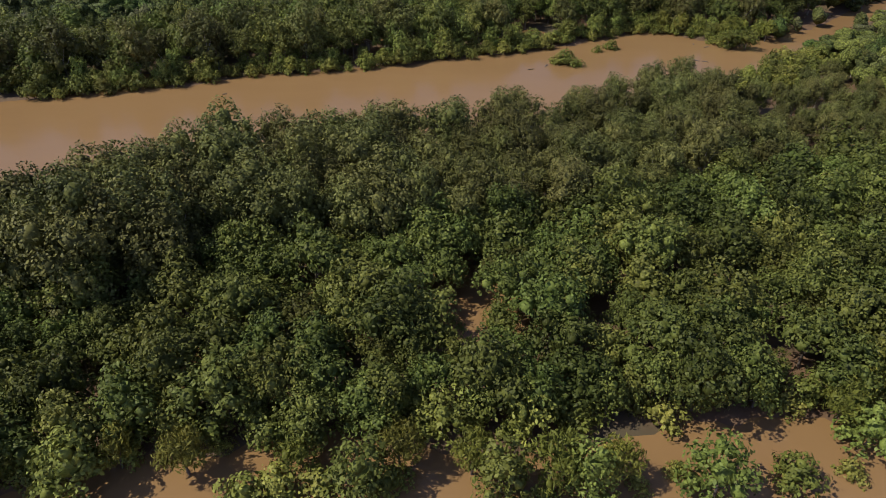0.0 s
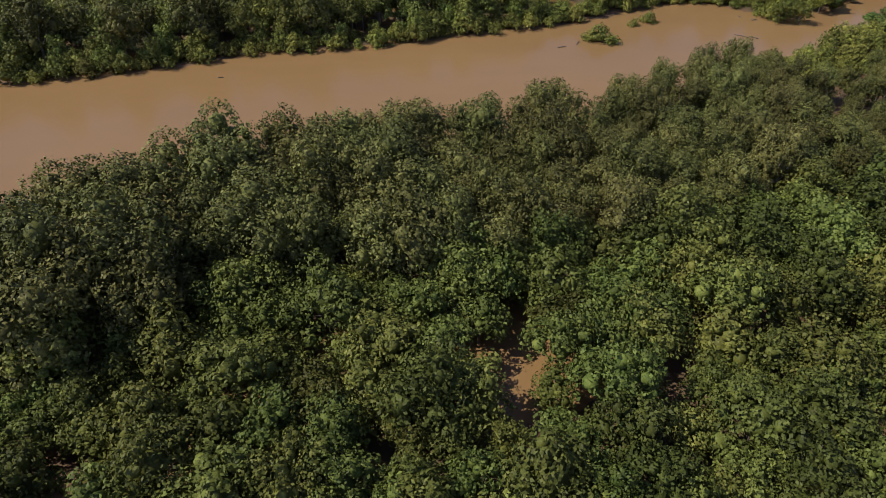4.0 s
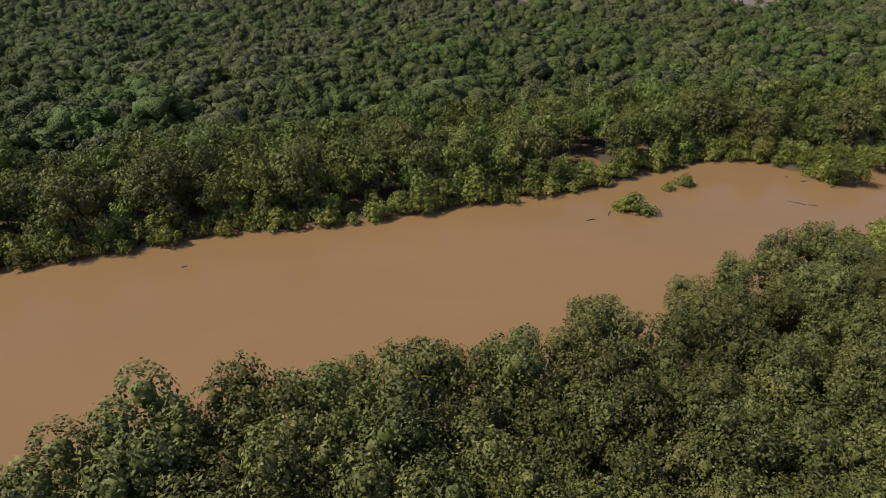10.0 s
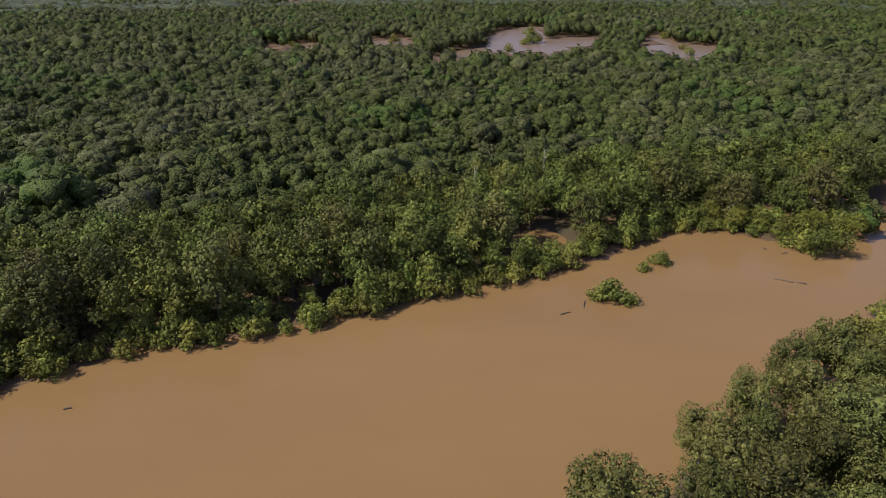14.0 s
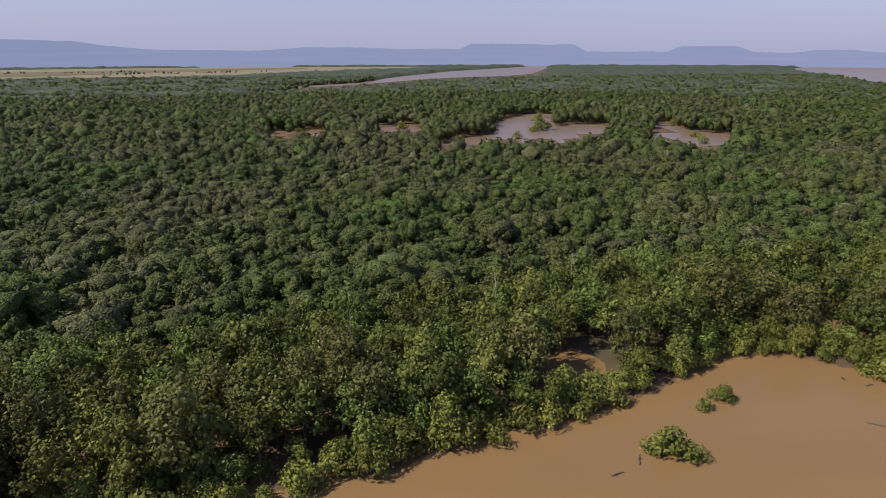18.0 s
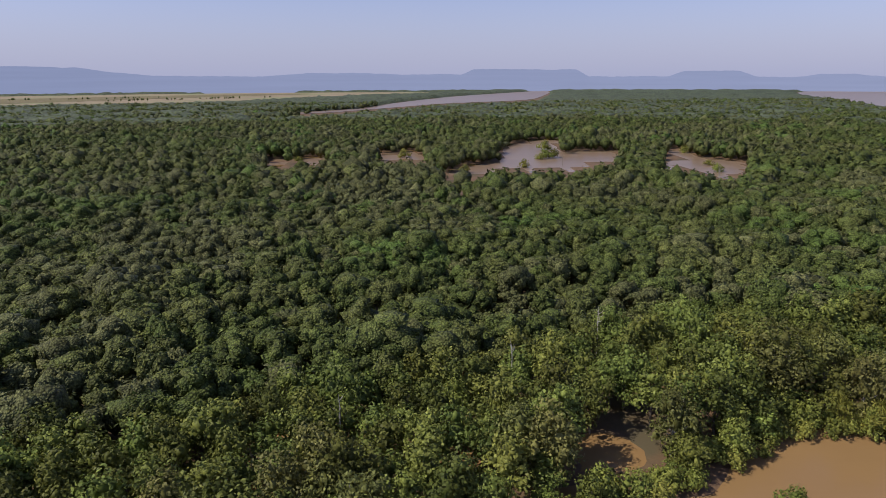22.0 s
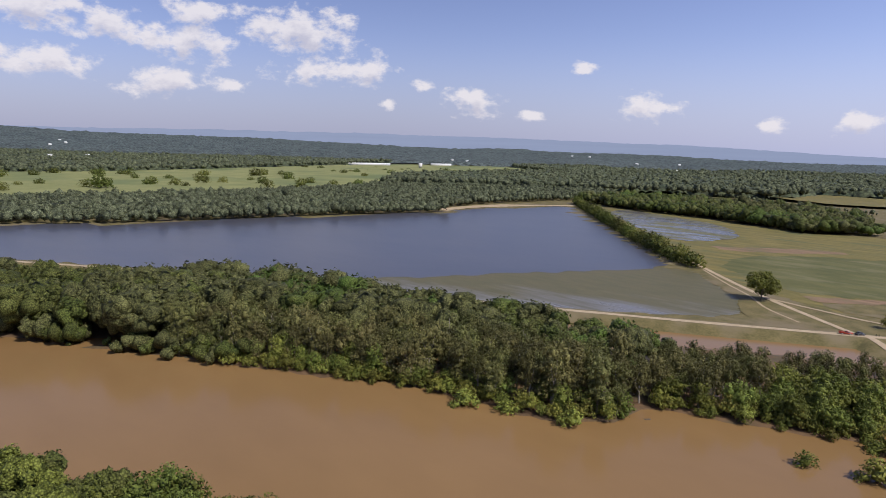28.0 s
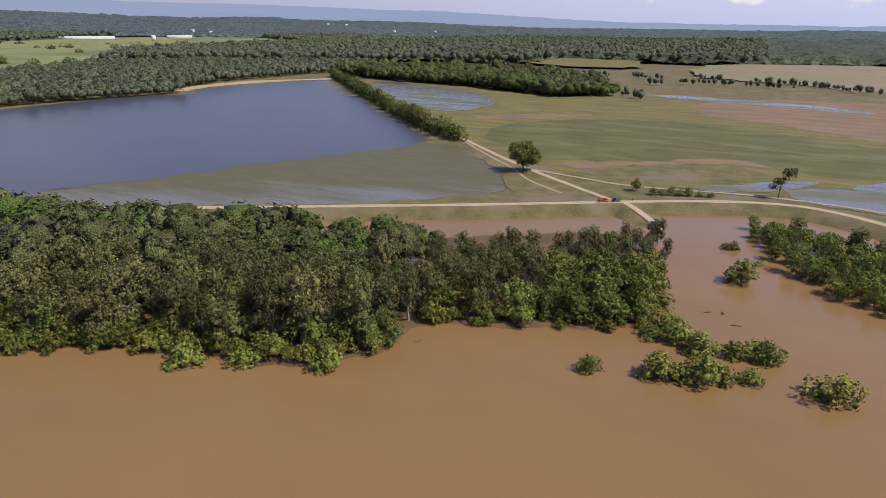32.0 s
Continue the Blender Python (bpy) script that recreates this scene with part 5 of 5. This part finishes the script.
def wheel(parent, x, y, rad):
    k = 14
    a = np.linspace(0, 2 * math.pi, k, endpoint=False)
    ring = lambda q, yy: np.column_stack([x + q * np.cos(a), np.full(k, yy), rad + q * np.sin(a)])
    v = np.vstack([ring(rad, y - 0.12), ring(rad, y + 0.12), [(x, y - 0.14, rad), (x, y + 0.14, rad)]])
    f = []
    for s in range(k):
        q = (s + 1) % k
        f += [(s, q, k + q), (s, k + q, k + s), (2 * k, q, s), (2 * k + 1, k + s, k + q)]
    tyre = part("wheel", (v, np.array(f)), "tyre", parent)
    s = 0.15 if y > 0 else -0.15
    hub = np.vstack([ring(rad * 0.58, y + s), [(x, y + s * 1.15, rad)]])
    part("rim", (hub, np.array([(q, (q + 1) % k, k) for q in range(k)])), "metal", tyre, "pale metal rim")
    return tyre


def vehicle(name, x, y, z, turn, paint, length, cabin, bed, label, category):
    """A car or pickup: shaped body, glazed cabin, wheels."""
    ob = tagged(new(name), label, category, "parked vehicles")
    ob.matrix_basis = pose(x, y, z, 0, 0, turn)
    h = length / 2
    prof = [(-h, 0.45), (-h, 0.95), (-h * 0.55, 1.0), (h * 0.45, 1.0), (h * 0.95, 0.88), (h, 0.7), (h, 0.42)]
    n = len(prof)
    v = np.array([(a, s * 0.9, b) for s in (-1, 1) for a, b in prof])
    f = [(k, k + 1, n + k + 1) for k in range(n - 1)] + [(k, n + k + 1, n + k) for k in range(n - 1)] + [(0, n, 2 * n - 1), (0, 2 * n - 1, n - 1)]
    f += [(0, k + 1, k) for k in range(1, n - 1)] + [(n, n + k, n + k + 1) for k in range(1, n - 1)]
    part("body", (v, np.array(f)), paint, ob)
    c0, c1 = cabin
    cab = np.array([(c0, s * 0.85, 1.0) for s in (-1, 1)] + [(c1, s * 0.85, 1.0) for s in (-1, 1)] + [(c0 + 0.25, s * 0.7, 1.55) for s in (-1, 1)] + [(c1 - 0.55, s * 0.7, 1.55) for s in (-1, 1)])
    cf = [(0, 4, 5), (0, 5, 1), (2, 3, 7), (2, 7, 6), (0, 2, 6), (0, 6, 4), (1, 5, 7), (1, 7, 3)]
    part("window", (cab, np.array(cf)), "glass", ob, "dark car windows")
    part("roof", box(c0 + 0.22, -0.72, 1.55, c1 - 0.5, 0.72, 1.62), paint, ob)
    for sy in (-0.62, 0.62):
        part("headlight", box(h - 0.06, sy - 0.17, 0.62, h + 0.03, sy + 0.17, 0.8), "white", ob, "pale headlight")
        part("tail_light", box(-h - 0.03, sy - 0.14, 0.68, -h + 0.05, sy + 0.14, 0.86), "red", ob, "red tail light")
    part("bumper", box(h - 0.05, -0.88, 0.36, h + 0.07, 0.88, 0.55), "dark", ob, "dark bumper")
    if bed:
        part("side_panel", box(-h + 0.1, -0.9, 0.95, c0 - 0.1, -0.8, 1.3), paint, ob)
        part("side_panel", box(-h + 0.1, 0.8, 0.95, c0 - 0.1, 0.9, 1.3), paint, ob)
        part("tailgate", box(-h, -0.9, 0.95, -h + 0.1, 0.9, 1.3), paint, ob)
    for sx in (-0.62, 0.62):
        for sy in (-0.8, 0.8):
            wheel(ob, sx * h, sy, 0.38)
    return ob


lt = math.degrees(math.atan2(-216 + 181, 74 - 130))
vehicle("pickup_truck", 81.5, -211.5, LEVEE_TOP + 0.1, lt, "red", 5.6, (-0.4, 1.6), True, "red pickup truck parked on the levee road", "truck")
vehicle("parked_car", 76.5, -214.8, LEVEE_TOP + 0.1, lt + 15, "dark", 4.4, (-1.4, 1.0), False, "dark car parked at the road junction", "car")
vehicle("boat_ramp_car", 56.5, -195.0, 0.72, 230, "white", 4.8, (-1.6, 1.0), False, "white car parked low on the boat ramp", "car")
barn(2150, -1500, 190, 16, 57, "very long white farm barn on the pasture")
barn(2060, -1840, 90, 16, 60, "long white farm barn at the wood's edge")
barn(2130, -1930, 60, 14, 60, "white farm building at the wood's edge")
barn(2000, -60, 60, 12, 80, "low white farm building in the pasture")
for x, y in ((71.0, -218.5), (70.0, -219.3)):
    post = tagged(new("gate_post"), "short dark post beside the levee road", "post", "gate posts")
    post.matrix_basis = pose(x, y, LEVEE_TOP)
    part("post_shaft", tube([(0, 0, -0.3), (0, 0, 0.7), (0, 0, 1.2)], [0.14, 0.13, 0.11]), "dark", post)


def driftwood(x, y, turn, length, label):
    """A drifting log with a few broken branches."""
    r = np.random.default_rng(int(abs(x * 7 + y)))
    ob = tagged(new("driftwood"), label, "driftwood", "drifting wood")
    ob.matrix_basis = pose(x, y, 0.02, 0, 0, turn)
    part("log", tube([(-length / 2, 0, 0.0), (0, 0.15, 0.12), (length / 2, -0.1, 0.05)], [0.22, 0.18, 0.08]), "bark", ob)
    for k in range(5):
        t = r.uniform(-0.4, 0.45) * length
        part("branch", tube([(t, 0, 0.08), (t + r.uniform(-0.4, 0.9), r.uniform(-1.0, 1.0), r.uniform(0.15, 0.5))], [0.07, 0.02], 5), "bark", ob)
    return ob


for x, y, turn, length in ((33, 234, 20, 3.0), (39, 238, 70, 3.4), (97, 245, -35, 5.0), (101, 243, -30, 2.6), (104, 266, 80, 2.0), (-74, 208, 10, 1.6), (30, -112, 40, 2.4), (26, -113, 100, 2.2), (22, -106, 15, 3.0), (98, -58, 60, 2.2), (108, 262, 20, 2.4)):
    driftwood(x, y, turn, length, "grey drifting log with broken branches in brown water")


def bare_tree(x, y, h, seed):
    """A dead pale tree that sticks out of the crowns."""
    r = np.random.default_rng(seed)
    ob = tagged(new("dead_tree"), "pale leafless dead tree among green crowns", "tree", "dead trees")
    ob.matrix_basis = pose(x, y, 0, 0, 0, r.uniform(0, 360))
    part("trunk", tube([(0, 0, -0.5), (0.2, 0.1, h * 0.5), (0.1, 0.3, h * 0.8), (0.5, 0.2, h)], [0.24, 0.18, 0.11, 0.03]), "palebark", ob)
    for k in range(9):
        z = h * r.uniform(0.45, 0.92)
        a, q = r.uniform(0, 6.28), r.uniform(1.2, 2.8) * (1.2 - z / h)+0.6
        tip = (q * math.cos(a), q * math.sin(a), z + r.uniform(0.8, 2.0))
        part("branch", tube([(0.15, 0.15, z), (tip[0] * 0.55, tip[1] * 0.55, z + 0.5), tip], [0.09, 0.06, 0.02], 5), "palebark", ob)
    return ob


for k, (x, y, h) in enumerate(((49, 322, 19), (-21, 282, 17), (-30, 268, 13), (66, 158, 13), (150, -60, 17), (175, -45, 19), (205, -30, 18), (118, -62, 16), (228, 2, 18), (90, 298, 14), (20, 300, 19), (-80, 245, 17), (254, 640, 12), (262, 655, 11), (160, 760, 11))):
    bare_tree(x, y, h, 400 + k)


def farmhouse(x, y, turn, label):
    z = float(HILL(np.array([float(x)]), np.array([float(y)]))[0]) + 13.5
    ob = tagged(new("farmhouse"), label, "house", "houses on the hills")
    ob.matrix_basis = pose(x, y, z, 0, 0, turn)
    part("wall", box(-6, -4, -12, 6, 4, 3), "wall", ob)
    part("roof", gable(6.6, 4.6, 3, 5.5), "metal", ob, "pale roof")
    for sx in (-3.6, 0, 3.6):
        part("window", box(sx - 0.6, -4.06, 0.6, sx + 0.6, -4.01, 2.0), "glass", ob, "dark window")
    return ob


r77 = np.random.default_rng(77)
for k in range(16):
    a, d = radians(r77.uniform(-160, -88)), r77.uniform(2500, 4200)
    farmhouse(-d * math.sin(a), d * math.cos(a) + 120, r77.uniform(0, 180), "small white house among wooded hills")
